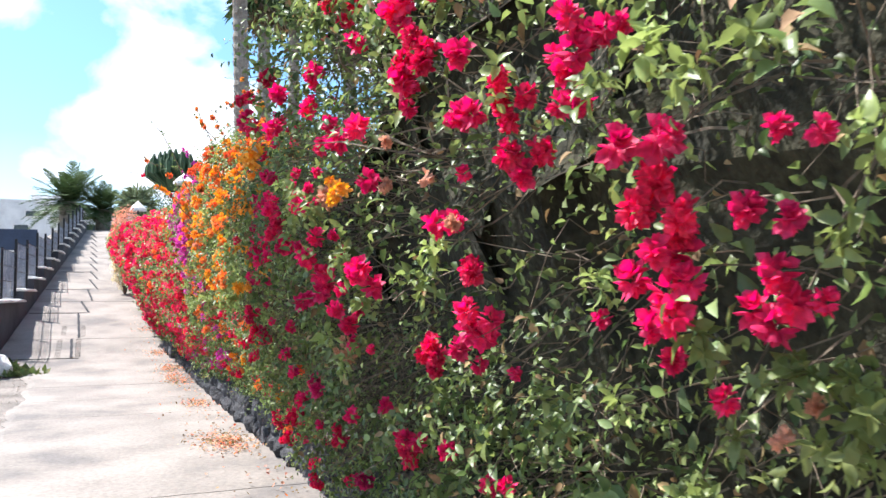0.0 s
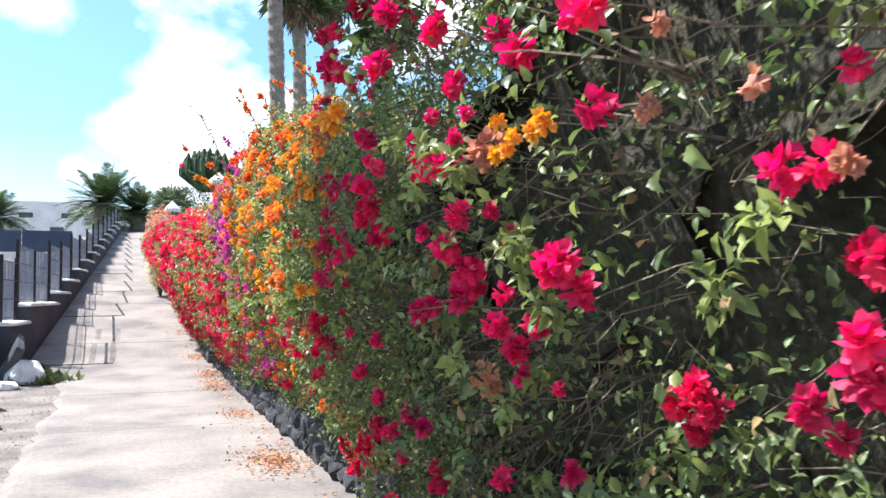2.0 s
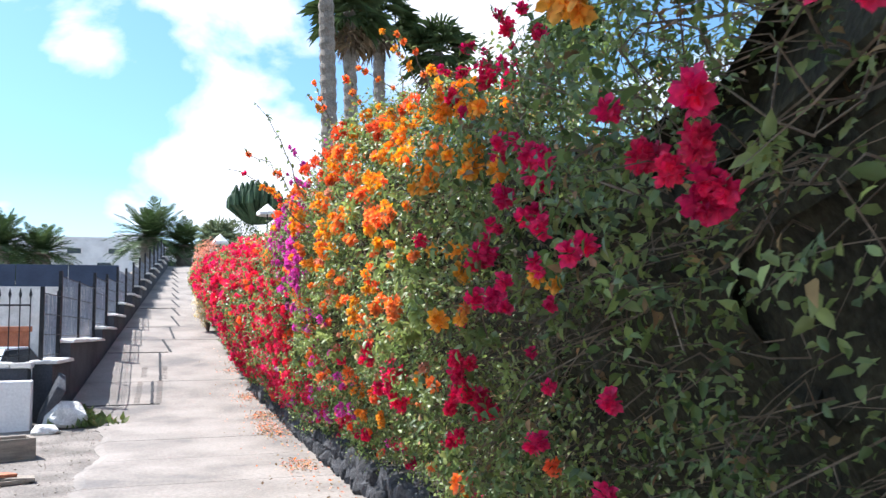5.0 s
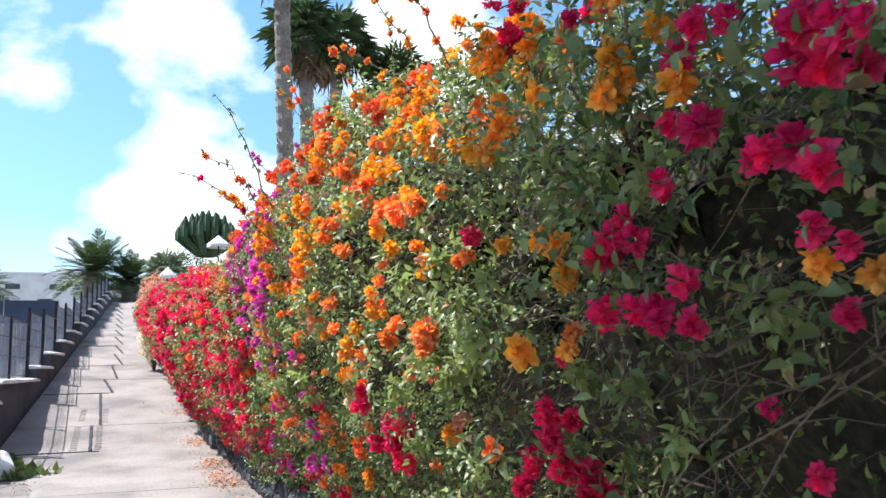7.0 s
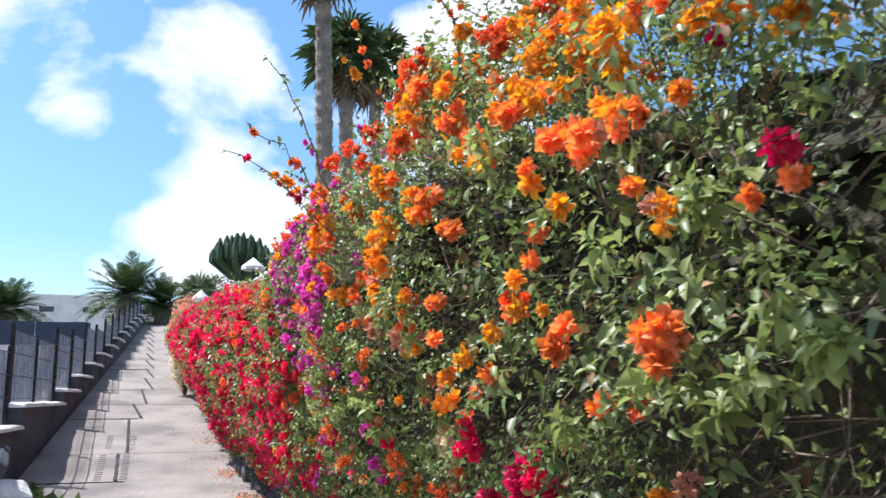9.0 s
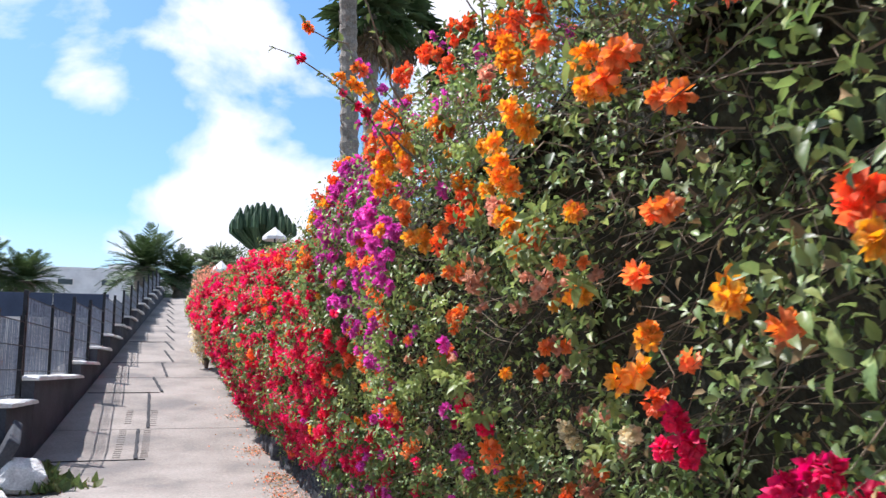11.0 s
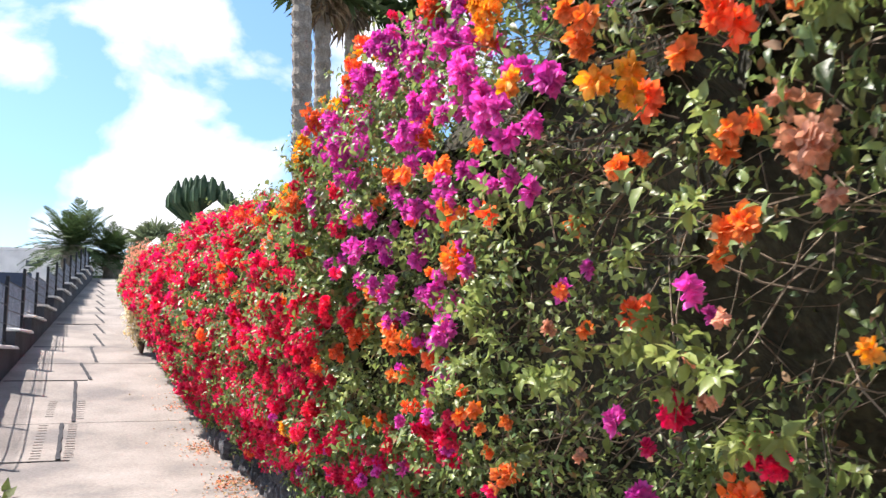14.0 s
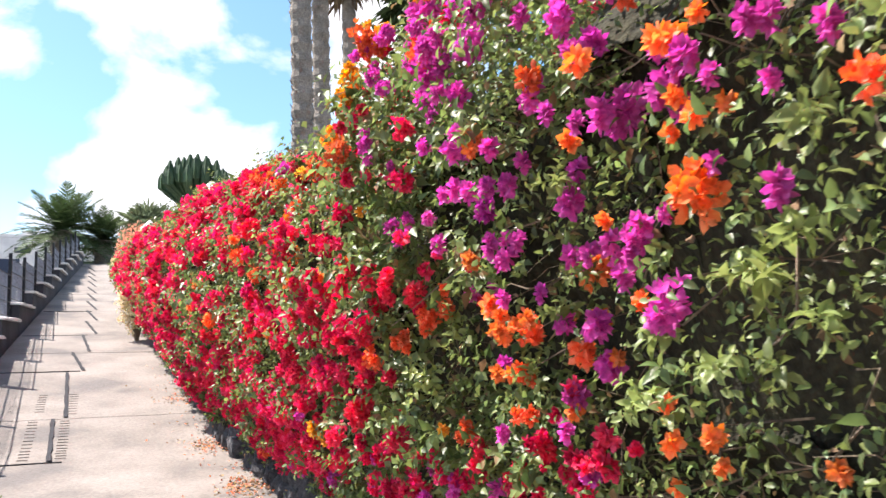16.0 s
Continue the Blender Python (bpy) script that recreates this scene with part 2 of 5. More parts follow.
# ---- ground ----
def build_ground():
    # one sheet from the way's edges out to the horizon, rising with the hill
    xs = [-900, -300, -120, -60, -35, -20, -12, -8, -6, -4.5, -3.2, -2.4, -1.6, -1.0, -0.4, 0.3, 1.0, 1.6, 2.2, 3.0, 4.5, 7, 12, 20, 40, 90, 250, 900]
    ys = [-900, -300, -90, -40, -20, -10, -5] + [i * 1.0 for i in range(0, 56)] + [58, 64, 75, 95, 140, 260, 500, 900]
    vs, fs = [], []
    for y in ys:
        for x in xs:
            z = ramp_z(y) - 0.04
            if x < -2.2:
                k = min((-2.2 - x) / 3, 1)
                z = z * (1 - k) + min(z, -0.15 + max(0, y - 30) * 0.03) * k
            if x > 2.2:
                z += min((x - 2.2) * 0.45, 0.7)
            z += 0.012 * noise.noise(Vector((x, y, 0)) * 0.9)
            far = max(0.0, math.hypot(x, y - 20) - 70)
            z += min(far * 0.03, 9) * (1 if y > 0 else 0.3)
            vs.append((x, y, z))
    w = len(xs)
    for j in range(len(ys) - 1):
        for i in range(w - 1):
            fs.append((j * w + i, j * w + i + 1, (j + 1) * w + i + 1, (j + 1) * w + i))
    g = link_mesh("ground", vs, fs, "soil", smooth=True)
    tagged(g, "dusty grey-brown soil and dry land around the way", "ground", kind="structure")


def way_left(y):
    """Left edge of the paving: an uneven worn edge before the wall begins, then the foot of the wall."""
    if y > 20.2:
        return wall_x(y) + 0.01
    e = -1.05 + 0.16 * noise.noise(Vector((0, y * 0.7, 3))) + 0.09 * noise.noise(Vector((0, y * 2.6, 7)))
    if y > 17:
        e -= (y - 17) / 3.2 * 0.55
    return e


def build_way():
    """The paved way: concrete bays cast one after another, each a slab of its own with a lip at its joint."""
    way = empty("pavement", 0, 0, 0, "pale worn concrete way climbing a long slope in cast bays", "pavement")
    way["kind"] = "structure"
    cuts = [-14, -9, -5, -1.5, 1.5, 4.5, 7.4, 10.2, 12.6, 14.6, 16.4, 18.3, 20.25, 22.55, 24.2, 26.05, 28.0, 30.3, 32.4, 34.6, 36.8, 39, 41.2, 43.4, 45.6, 47.8, 50, 52.5, 56, 62]
    for a, b in zip(cuts, cuts[1:]):
        n = max(3, int((b - a) / 0.22))
        ncol = 26
        vs, fs = [], []
        lift = random.uniform(-0.004, 0.006)
        for j in range(n + 1):
            y = a + 0.002 + (b - a - 0.004) * j / n
            x0, x1 = way_left(y), hedge_base(y) + 0.25
            for i in range(ncol + 1):
                x = x0 + (x1 - x0) * i / ncol
                z = ramp_z(y) + lift + 0.009 * noise.noise(Vector((x * 0.8, y * 0.8, 1))) + 0.004 * noise.noise(Vector((x * 3, y * 3, 5)))
                if y < 20 and i == 0:
                    z -= 0.03
                if j in (0, n):
                    z -= 0.006
                vs.append((x, y, z))
        w = ncol + 1
        for j in range(n):
            for i in range(ncol):
                fs.append((j * w + i, j * w + i + 1, (j + 1) * w + i + 1, (j + 1) * w + i))
        base = len(vs)
        ring = [i for i in range(w)] + [j * w + w - 1 for j in range(1, n + 1)] + [n * w + i for i in range(w - 2, -1, -1)] + [j * w for j in range(n - 1, 0, -1)]
        for r in ring:
            vs.append((vs[r][0], vs[r][1], vs[r][2] - 0.12))
        for k in range(len(ring)):
            k2 = (k + 1) % len(ring)
            fs.append((ring[k], base + k, base + k2, ring[k2]))
        link_mesh("slab", vs, fs, "concrete", way, smooth=False)
    # dark filler strips set lengthwise in the slabs of the climb, each bay's set off from the last
    marks = [(-0.42, 20.3, -0.46, 22.5), (-0.30, 22.6, -0.37, 25.9), (-0.11, 26.1, -0.33, 28.0), (-0.02, 28.1, -0.17, 30.3), (0.12, 30.4, -0.12, 32.6)]
    marks += [(0.14 - 0.005 * i, 32.7 + 2.2 * i, -0.12 - 0.004 * i, 34.8 + 2.2 * i) for i in range(8)]
    for x0, y0, x1, y1 in marks:
        vs, fs = [], []
        n = 10
        for j in range(n + 1):
            s = j / n
            y = y0 + (y1 - y0) * s
            x = x0 + (x1 - x0) * s + 0.004 * math.sin(j * 1.9 + y0)
            h = 0.026 + 0.006 * math.sin(j * 2.3)
            z = ramp_z(y) + 0.012
            vs += [(x - h, y, z - 0.02), (x - h, y, z + 0.004), (x + h, y, z + 0.004), (x + h, y, z - 0.02)]
        for j in range(n):
            for k in range(3):
                fs.append((j * 4 + k, j * 4 + k + 1, j * 4 + k + 5, j * 4 + k + 4))
        link_mesh("joint_strip", vs, fs, "joint", way, "black joint filler")
    # short grooves pressed into the bays beside the strips
    groove = None
    for cx, y0, y1, n in ((-0.30, 20.45, 22.4, 15), (-0.70, 20.45, 22.4, 13), (-0.66, 23.0, 24.1, 8), (-0.22, 22.8, 24.1, 9)):
        for k in range(n):
            y = y0 + (y1 - y0) * k / (n - 1)
            if groove is None:
                bm = bmesh.new()
                block(bm, Matrix.Identity(4), 0.12, 0.012, 0.008, 0.002)
                ob = part("groove", bm, "soil", way)
                groove = ob.data
            else:
                ob = new("groove", groove)
                ob.parent = way
            ob.location = (cx + 0.006 * math.sin(k * 2.1), y, ramp_z(y) + 0.005)
    # cross joints of the climb
    for y in cuts:
        if y not in (20.25, 26.05, 30.3, 34.6):
            continue
        vs, fs = [], []
        x0, x1 = way_left(y) + 0.05, -0.28 + 0.02 * (y - 20)
        n = 14
        for j in range(n + 1):
            x = x0 + (x1 - x0) * j / n
            yy = y + 0.02 * noise.noise(Vector((x * 2, y, 9)))
            z = ramp_z(yy) + 0.009
            vs += [(x, yy - 0.009, z - 0.02), (x, yy - 0.009, z), (x, yy + 0.009, z), (x, yy + 0.009, z - 0.02)]
        for j in range(n):
            for k in range(3):
                fs.append((j * 4 + k, j * 4 + k + 1, j * 4 + k + 5, j * 4 + k + 4))
        link_mesh("joint_strip", vs, fs, "joint", way, "black joint filler")


build_ground()
build_way()

# ---- boundary wall ----
BAYS = [(18.9, 20.7, 1.08), (20.7, 25.4, 1.42), (25.4, 27.8, 1.70), (27.8, 30.3, 2.07)]
for _i in range(9):
    BAYS.append((30.3 + 2.45 * _i, 30.3 + 2.45 * (_i + 1), 2.07 + 0.385 * (_i + 1)))
TURN = math.degrees(math.atan(0.048))


def build_wall():
    w = empty("wall_west", wall_x(30), 30, 0, "grey rendered boundary wall stepping up the slope", "wall")
    w["kind"] = "structure"
    w.location = (0, 0, 0)
    for i, (a, b, top) in enumerate(BAYS):
        c = (a + b) / 2
        zb = ramp_z(a) - 0.35
        bm = bmesh.new()
        block(bm, pose(wall_x(c) - 0.17, c, (top - 0.07 + zb) / 2, 0, 0, -TURN), 0.32, (b - a) - 0.004, top - 0.07 - zb, 0.012)
        part("bay", bm, "render", w)
        # rough white cap, uneven along its edges
        n = max(8, int((b - a) / 0.15))
        bm = bmesh.new()
        rows = []
        for j in range(n + 1):
            y = a - 0.03 + (b - a + 0.02) * j / n
            e0, e1 = random.uniform(-0.02, 0.03), random.uniform(-0.02, 0.03)
            zt = top + random.uniform(-0.012, 0.012) - (0.02 if j in (0, n) else 0)
            x = wall_x(y)
            rows.append([bm.verts.new(p) for p in ((x - 0.40 - e0, y, top - 0.069), (x - 0.39 - e0, y, zt - 0.012), (x - 0.34, y, zt), (x - 0.05, y, zt), (x + 0.05 + e1, y, zt - 0.014), (x + 0.055 + e1, y, top - 0.069))])
        for r, s in zip(rows, rows[1:]):
            for k in range(5):
                bm.faces.new((r[k], r[k + 1], s[k + 1], s[k]))
            bm.faces.new((r[5], r[0], s[0], s[5]))
        bm.faces.new(rows[0][::-1])
        bm.faces.new(rows[-1])
        part("cap", bm, "cap", w, "rough white stone cap")


def build_panel(a, b, z0, z1, mid, reed):
    """One bay of the screen fence: two iron posts, three rails and upright reed slats."""
    c = (a + b) / 2
    p = empty("fence_panel", wall_x(c) - 0.22, c, z0, "dark iron fence panel with grey reed screening on the wall", "fence panel", "fence panels on the wall")
    p.rotation_euler = (0, 0, -radians(TURN))
    L, H = b - a - 0.08, z1 - z0
    for s in (-1, 1):
        bm = bmesh.new()
        block(bm, pose(0, s * L / 2, H / 2 + 0.03, 0, 0, 0), 0.07, 0.07, H + 0.06, 0.008)
        part("post", bm, "post", p)
    if mid:
        bm = bmesh.new()
        block(bm, pose(0, 0, H / 2, 0, 0, 0), 0.05, 0.05, H, 0.006)
        part("post", bm, "post", p)
    for k in range(4):
        bm = bmesh.new()
        block(bm, pose(0.02, 0, 0.07 + (H - 0.12) * k / 3), 0.02, L - 0.05, 0.014, 0.003)
        part("rail", bm, "post", p)
    n = int(L / 0.045)
    bm = bmesh.new()
    for k in range(n):
        y = -L / 2 + 0.05 + (L - 0.1) * k / (n - 1)
        h = H - 0.05 + random.uniform(-0.03, 0.01)
        block(bm, pose(-0.03 + random.uniform(-0.005, 0.005), y, h / 2 + 0.02, 0, random.uniform(-0.8, 0.8), 0), reed, reed, h)
    s = part("reed_screen", bm, "screen", p, "grey upright reeds")
    s["kind"] = "stuff"


build_wall()
for _i, (_a, _b, _t) in enumerate(BAYS):
    if _i == 0:
        build_panel(18.95, 20.65, _t, _t + 1.2, False, 0.009)
    else:
        build_panel(_a, _b, _t, _t + (1.25 if _i < 3 else 1.0 if _i < 5 else 0.75), _b - _a > 3, 0.009 if _i < 5 else 0.02)


# ---- the hedge ----
def smooth_noise(x, y, s):
    return noise.noise(Vector((x, y, s)))


def swell(y):
    """How far the growth swells out over the way, or falls back, along the hedge."""
    ys = (0.5, 1.4, 2.4, 3.6, 4.6, 5.5, 8.0, 8.7, 9.3, 10.2, 11.2, 12.3, 13.2, 15, 18)
    return float(np.interp(y, ys, (0.05, 0.08, 0.26, 0.26, 0.08, 0.04, 0.03, -0.15, 0.0, 0.18, 0.0, -0.22, -0.14, -0.1, 0)))


def hedge_point(y, v):
    """The hedge's outer face at y along the way; v runs from 0 at its foot, up the bulging face, to 1 at its crown."""
    prof = [(0.0, 0.17, -0.05), (0.14, 0.5, -0.28), (0.3, 1.1, -0.55), (0.46, 1.75, -0.78), (0.6, 2.3, -0.80), (0.72, 2.7, -0.62), (0.84, 2.9, -0.22), (0.93, 2.9, 0.5), (1.0, 2.75, 1.6)]
    v = min(max(v, 0), 1)
    for (v0, h0, x0), (v1, h1, x1) in zip(prof, prof[1:]):
        if v <= v1:
            s = (v - v0) / (v1 - v0)
            s2 = s * s * (3 - 2 * s) * 0.5 + s * 0.5
            h, x = h0 + (h1 - h0) * s2, x0 + (x1 - x0) * s2
            break
    tall = 1.0 + 0.16 * max(0, min(1, (4.6 - y) / 1.2)) - 0.08 * math.exp(-((y - 5.8) / 1.2) ** 2) - 0.04 * max(0, min(1, (y - 11) / 3)) + 0.12 * max(0, min(1, (y - 15) / 3)) + 0.10 * math.exp(-((y - 8.9) / 1.5) ** 2) + 0.07 * math.exp(-((y - 12.7) / 1.2) ** 2) + 0.05 * smooth_noise(0, y * 0.6, 2)
    if y > 21:
        tall *= max(0.55, 1 - (y - 21) * 0.036)
    bulge = 1.0 + 0.06 * max(0, min(1, (y - 18) / 6)) + 0.12 * smooth_noise(3, y * 0.35, 4)
    x -= swell(y) * max(0.0, math.sin(math.pi * min(1, v * 1.15)))
    # towards its foot the growth draws back and bares the stone wall
    x += float(np.interp(y, (3, 5, 9, 11, 16, 20, 24), (0, 0.12, 0.2, 0.36, 0.36, 0.2, 0))) * (1 - v) ** 1.5
    foot = 0.24 * math.exp(-((y - 9.3) / 2.2) ** 2) * (1 - v) ** 3
    h += foot
    x += 0.6 * foot
    n = 0.17 * smooth_noise(y * 0.9, v * 3.2, 11) + 0.15 * smooth_noise(y * 2.2, v * 8, 17)
    return Vector((hedge_base(y) + x * bulge - n, y + 0.05 * smooth_noise(y * 2, v * 6, 21), ramp_z(y) + h * tall + 0.5 * n * v))


def hedge_normal(y, v):
    a, b = hedge_point(y + 0.08, v) - hedge_point(y - 0.08, v), hedge_point(y, min(v + 0.03, 1)) - hedge_point(y, max(v - 0.03, 0))
    return b.cross(a).normalized() * (1 if b.cross(a).x < 0 or True else -1)


def leaf_template(kind):
    """Vertices and faces of one leaf or bract, about one unit long, lying along +x, folded along its midrib."""
    if kind == "leaf":
        v = [(0, 0, 0), (0.26, 0.25, 0.13), (0.3, 0, 0), (0.26, -0.25, 0.13), (0.62, 0.21, 0.06), (0.66, 0, -0.06), (0.62, -0.21, 0.06), (1.0, 0, -0.22)]
        f = [(0, 2, 1), (0, 3, 2), (1, 2, 5, 4), (2, 3, 6, 5), (4, 5, 7), (5, 6, 7)]
    elif kind == "small_leaf":
        v = [(0, 0, 0), (0.42, 0.30, 0.12), (0.45, 0, -0.02), (0.42, -0.30, 0.12), (1.0, 0, -0.15)]
        f = [(0, 2, 1), (0, 3, 2), (1, 2, 4), (2, 3, 4)]
    else:
        v = [(0, 0, 0), (0.3, 0.33, 0.14), (0.36, 0, -0.02), (0.3, -0.33, 0.14), (0.68, 0.36, 0.30), (0.72, 0, 0.1), (0.68, -0.36, 0.22), (1.05, 0.03, 0.30)]
        f = [(0, 2, 1), (0, 3, 2), (1, 2, 5, 4), (2, 3, 6, 5), (4, 5, 7), (5, 6, 7)]
    return np.array(v, float), f


def scatter(points, dirs, ups, sizes, kind):
    """Vertices and faces of many leaves: at each point one leaf that points along dirs with its face towards ups."""
    tv, tf = leaf_template(kind)
    P, D, U, S = (np.asarray(a, float) for a in (points, dirs, ups, sizes))
    D = D / np.linalg.norm(D, axis=1, keepdims=True)
    W = np.cross(U, D)
    W /= np.linalg.norm(W, axis=1, keepdims=True) + 1e-9
    U = np.cross(D, W)
    V = P[:, None, :] + S[:, None, None] * (tv[None, :, 0:1] * D[:, None, :] + tv[None, :, 1:2] * W[:, None, :] + tv[None, :, 2:3] * U[:, None, :])
    k = len(tv)
    flat = V.reshape(-1, 3)
    faces = []
    n = len(P)
    base = (np.arange(n) * k)
    for f in tf:
        faces.append((base[:, None] + np.array(f)[None, :]))
    return flat, faces


def mesh_from(name, flat, faces, mat, parent, label="", kind="stuff"):
    """A mesh from a vertex array and blocks of faces of equal size."""
    me = bpy.data.meshes.new(name)
    me.vertices.add(len(flat))
    me.vertices.foreach_set("co", np.ascontiguousarray(flat, np.float32).ravel())
    loops = np.concatenate([f.ravel() for f in faces])
    totals = np.concatenate([np.full(len(f), f.shape[1]) for f in faces])
    starts = np.concatenate([[0], np.cumsum(totals)[:-1]])
    me.loops.add(len(loops))
    me.loops.foreach_set("vertex_index", loops.astype(np.int32))
    me.polygons.add(len(totals))
    me.polygons.foreach_set("loop_start", starts.astype(np.int32))
    me.update(calc_edges=True)
    me.validate()
    me.materials.append(M[mat])
    ob = new(name, me)
    ob.parent = parent
    if label:
        ob["label"] = label
    if kind:
        ob["kind"] = kind
    return ob


def cluster_mesh(name, mat, radius, size, seed):
    """A head of papery flowers: three cupped bracts round each centre, heaped close over an uneven clump and held by thin stalks."""
    rng = np.random.default_rng(seed)
    count = int(6 + 4 * math.pi * radius * radius / (size * size * 2.2))
    lobes = rng.normal(size=(3, 3))
    lobes /= np.linalg.norm(lobes, axis=1, keepdims=True)
    pts, dirs, ups, sizes, stalks = [], [], [], [], []
    for _ in range(count):
        d = rng.normal(size=3)
        d /= np.linalg.norm(d)
        swell_out = 0.45 + 0.75 * max(0.0, float((lobes @ d).max())) ** 3
        c = d * np.array([0.9, 0.9, 1.1]) * max(0.008, radius - size * 0.6) * swell_out * rng.uniform(0.6, 1.15)
        axis = d + rng.normal(size=3) * 0.4
        axis /= np.linalg.norm(axis)
        u = np.cross(axis, rng.normal(size=3))
        u /= np.linalg.norm(u)
        w = np.cross(axis, u)
        for k in range(3):
            a = k * math.tau / 3 + rng.uniform(-0.3, 0.3)
            pts.append(c)
            dirs.append(math.cos(a) * u + math.sin(a) * w + axis * rng.uniform(0.3, 1.0))
            ups.append(axis)
            sizes.append(size * rng.uniform(0.75, 1.2))
        stalks.append((c, c + u * 0.0016))
    flat, faces = scatter(pts, dirs, ups, sizes, "bract")
    base = len(flat)
    flat = np.concatenate([flat, np.zeros((1, 3)), np.array(stalks).reshape(-1, 3)])
    tri = np.array([(base, base + 1 + 2 * k, base + 2 + 2 * k) for k in range(count)])
    ob = mesh_from(name, flat, faces + [tri], mat, None, kind="")
    me = ob.data
    bpy.data.objects.remove(ob)
    bm = bmesh.new()
    bm.from_mesh(me)
    bmesh.ops.remove_doubles(bm, verts=bm.verts, dist=1e-6)
    bm.to_mesh(me)
    bm.free()
    return me


COLOURS = ("red", "scarlet", "orange", "gold", "magenta", "peach", "cream")
RADII = (0.026, 0.042, 0.062, 0.085)
CLUSTERS = {c: [cluster_mesh("flower_head", c, r, 0.0235, 31 * i + j) for j, r in enumerate(RADII)] for i, c in enumerate(COLOURS)}
FAR = {c: [cluster_mesh("flower_head", c, r * 1.15, 0.036, 531 * i + j) for j, r in enumerate(RADII)] for i, c in enumerate(COLOURS)}


def sprig_mesh(radius, seed):
    """A fresh leafy shoot, its leaves lightened as if in sun, that stands out of the hedge: a forked stem with leaves
    in turn along it.
    """
    rng = np.random.default_rng(seed)
    P, D, U, S = [], [], [], []
    for _ in range(int(3 + radius * 30)):
        d = Vector((rng.normal() * 0.8, rng.normal() * 0.8, rng.normal() * 0.8 + 0.1)).normalized()
        side = d.orthogonal().normalized()
        length = radius * rng.uniform(0.7, 1.25)
        n = int(4 + length * 45)
        for k in range(n):
            s = (k + 0.6) / n
            P.append(d * length * s + Vector((0, 0, -0.15 * length * s * s)))
            D.append((Matrix.Rotation(k * 2.4, 3, d) @ side) + d * 0.6)
            U.append(d * 0.6 + Vector((rng.normal() * 0.35 - 0.35, rng.normal() * 0.35, 0.7)))
            S.append(rng.uniform(0.028, 0.05) * (1.2 - 0.6 * s))
    flat, faces = scatter(np.array(P), np.array(D), np.array(U), np.array(S), "leaf")
    base, n = len(flat), len(P)
    foot = np.array([q for p in P for q in (p, p + Vector((0, 0, 0.0018)))])
    flat = np.concatenate([flat, np.zeros((1, 3)), foot])
    tri = np.array([(base, base + 1 + 2 * k, base + 2 + 2 * k) for k in range(n)])
    ob = mesh_from("leafy_sprig", flat, faces + [tri], "fresh", None, kind="")
    me = ob.data
    bpy.data.objects.remove(ob)
    bm = bmesh.new()
    bm.from_mesh(me)
    bmesh.ops.remove_doubles(bm, verts=bm.verts, dist=1e-6)
    bm.to_mesh(me)
    bm.free()
    return me


LEAFY = [sprig_mesh(r, 900 + i) for i, r in enumerate((0.04, 0.07, 0.10, 0.05, 0.08, 0.12))]
WORDS = dict(leaf="fresh green leafy shoot, lightened as if in sun", red="crimson", scarlet="scarlet", orange="orange", gold="golden orange", magenta="magenta", peach="faded peach", cream="cream")


# where the heads of flowers hang: place along the way, height up the face of the hedge (0 foot, 1 crown), radius
SPRAYS = {c: [] for c in COLOURS}
SPRAYS["red"] += [(0.89, 0.42, 0.018), (0.95, 0.38, 0.018), (0.95, 0.4, 0.025), (0.95, 0.42, 0.02), (1.01, 0.38, 0.051), (1.01, 0.4, 0.021), (1.01, 0.4, 0.025), (1.07, 0.42, 0.022), (1.13, 0.35, 0.026), (1.13, 0.38, 0.055), (1.13, 0.39, 0.028), (1.13, 0.4, 0.064), (1.13, 0.42, 0.041), (1.13, 0.47, 0.019), (1.19, 0.36, 0.021), (1.19, 0.36, 0.024), (1.19, 0.37, 0.028), (1.25, 0.38, 0.029), (1.25, 0.48, 0.051), (1.37, 0.37, 0.018), (1.37, 0.47, 0.027), (1.37, 0.49, 0.033), (1.43, 0.45, 0.039), (1.43, 0.48, 0.022), (1.61, 0.43, 0.047), (1.61, 0.46, 0.059), (1.67, 0.42, 0.031), (1.73, 0.45, 0.044), (1.73, 0.49, 0.032), (1.79, 0.34, 0.018)]
SPRAYS["red"] += [(1.85, 0.36, 0.053), (1.85, 0.38, 0.046), (1.85, 0.42, 0.018), (1.85, 0.52, 0.027), (1.91, 0.4, 0.038), (1.91, 0.49, 0.075), (1.97, 0.34, 0.021), (1.97, 0.35, 0.029), (1.97, 0.46, 0.025), (1.97, 0.48, 0.042), (2.03, 0.51, 0.029), (2.03, 0.52, 0.044), (2.09, 0.25, 0.038), (2.21, 0.45, 0.038), (2.27, 0.42, 0.031), (2.33, 0.34, 0.059), (2.39, 0.26, 0.027), (2.45, 0.38, 0.057), (2.45, 0.45, 0.032), (2.57, 0.47, 0.028), (2.63, 0.26, 0.036), (2.63, 0.34, 0.018), (2.63, 0.36, 0.018), (2.63, 0.36, 0.019), (2.69, 0.25, 0.062), (2.69, 0.36, 0.024), (2.69, 0.39, 0.033), (2.69, 0.54, 0.038), (2.75, 0.28, 0.025), (2.75, 0.34, 0.021)]
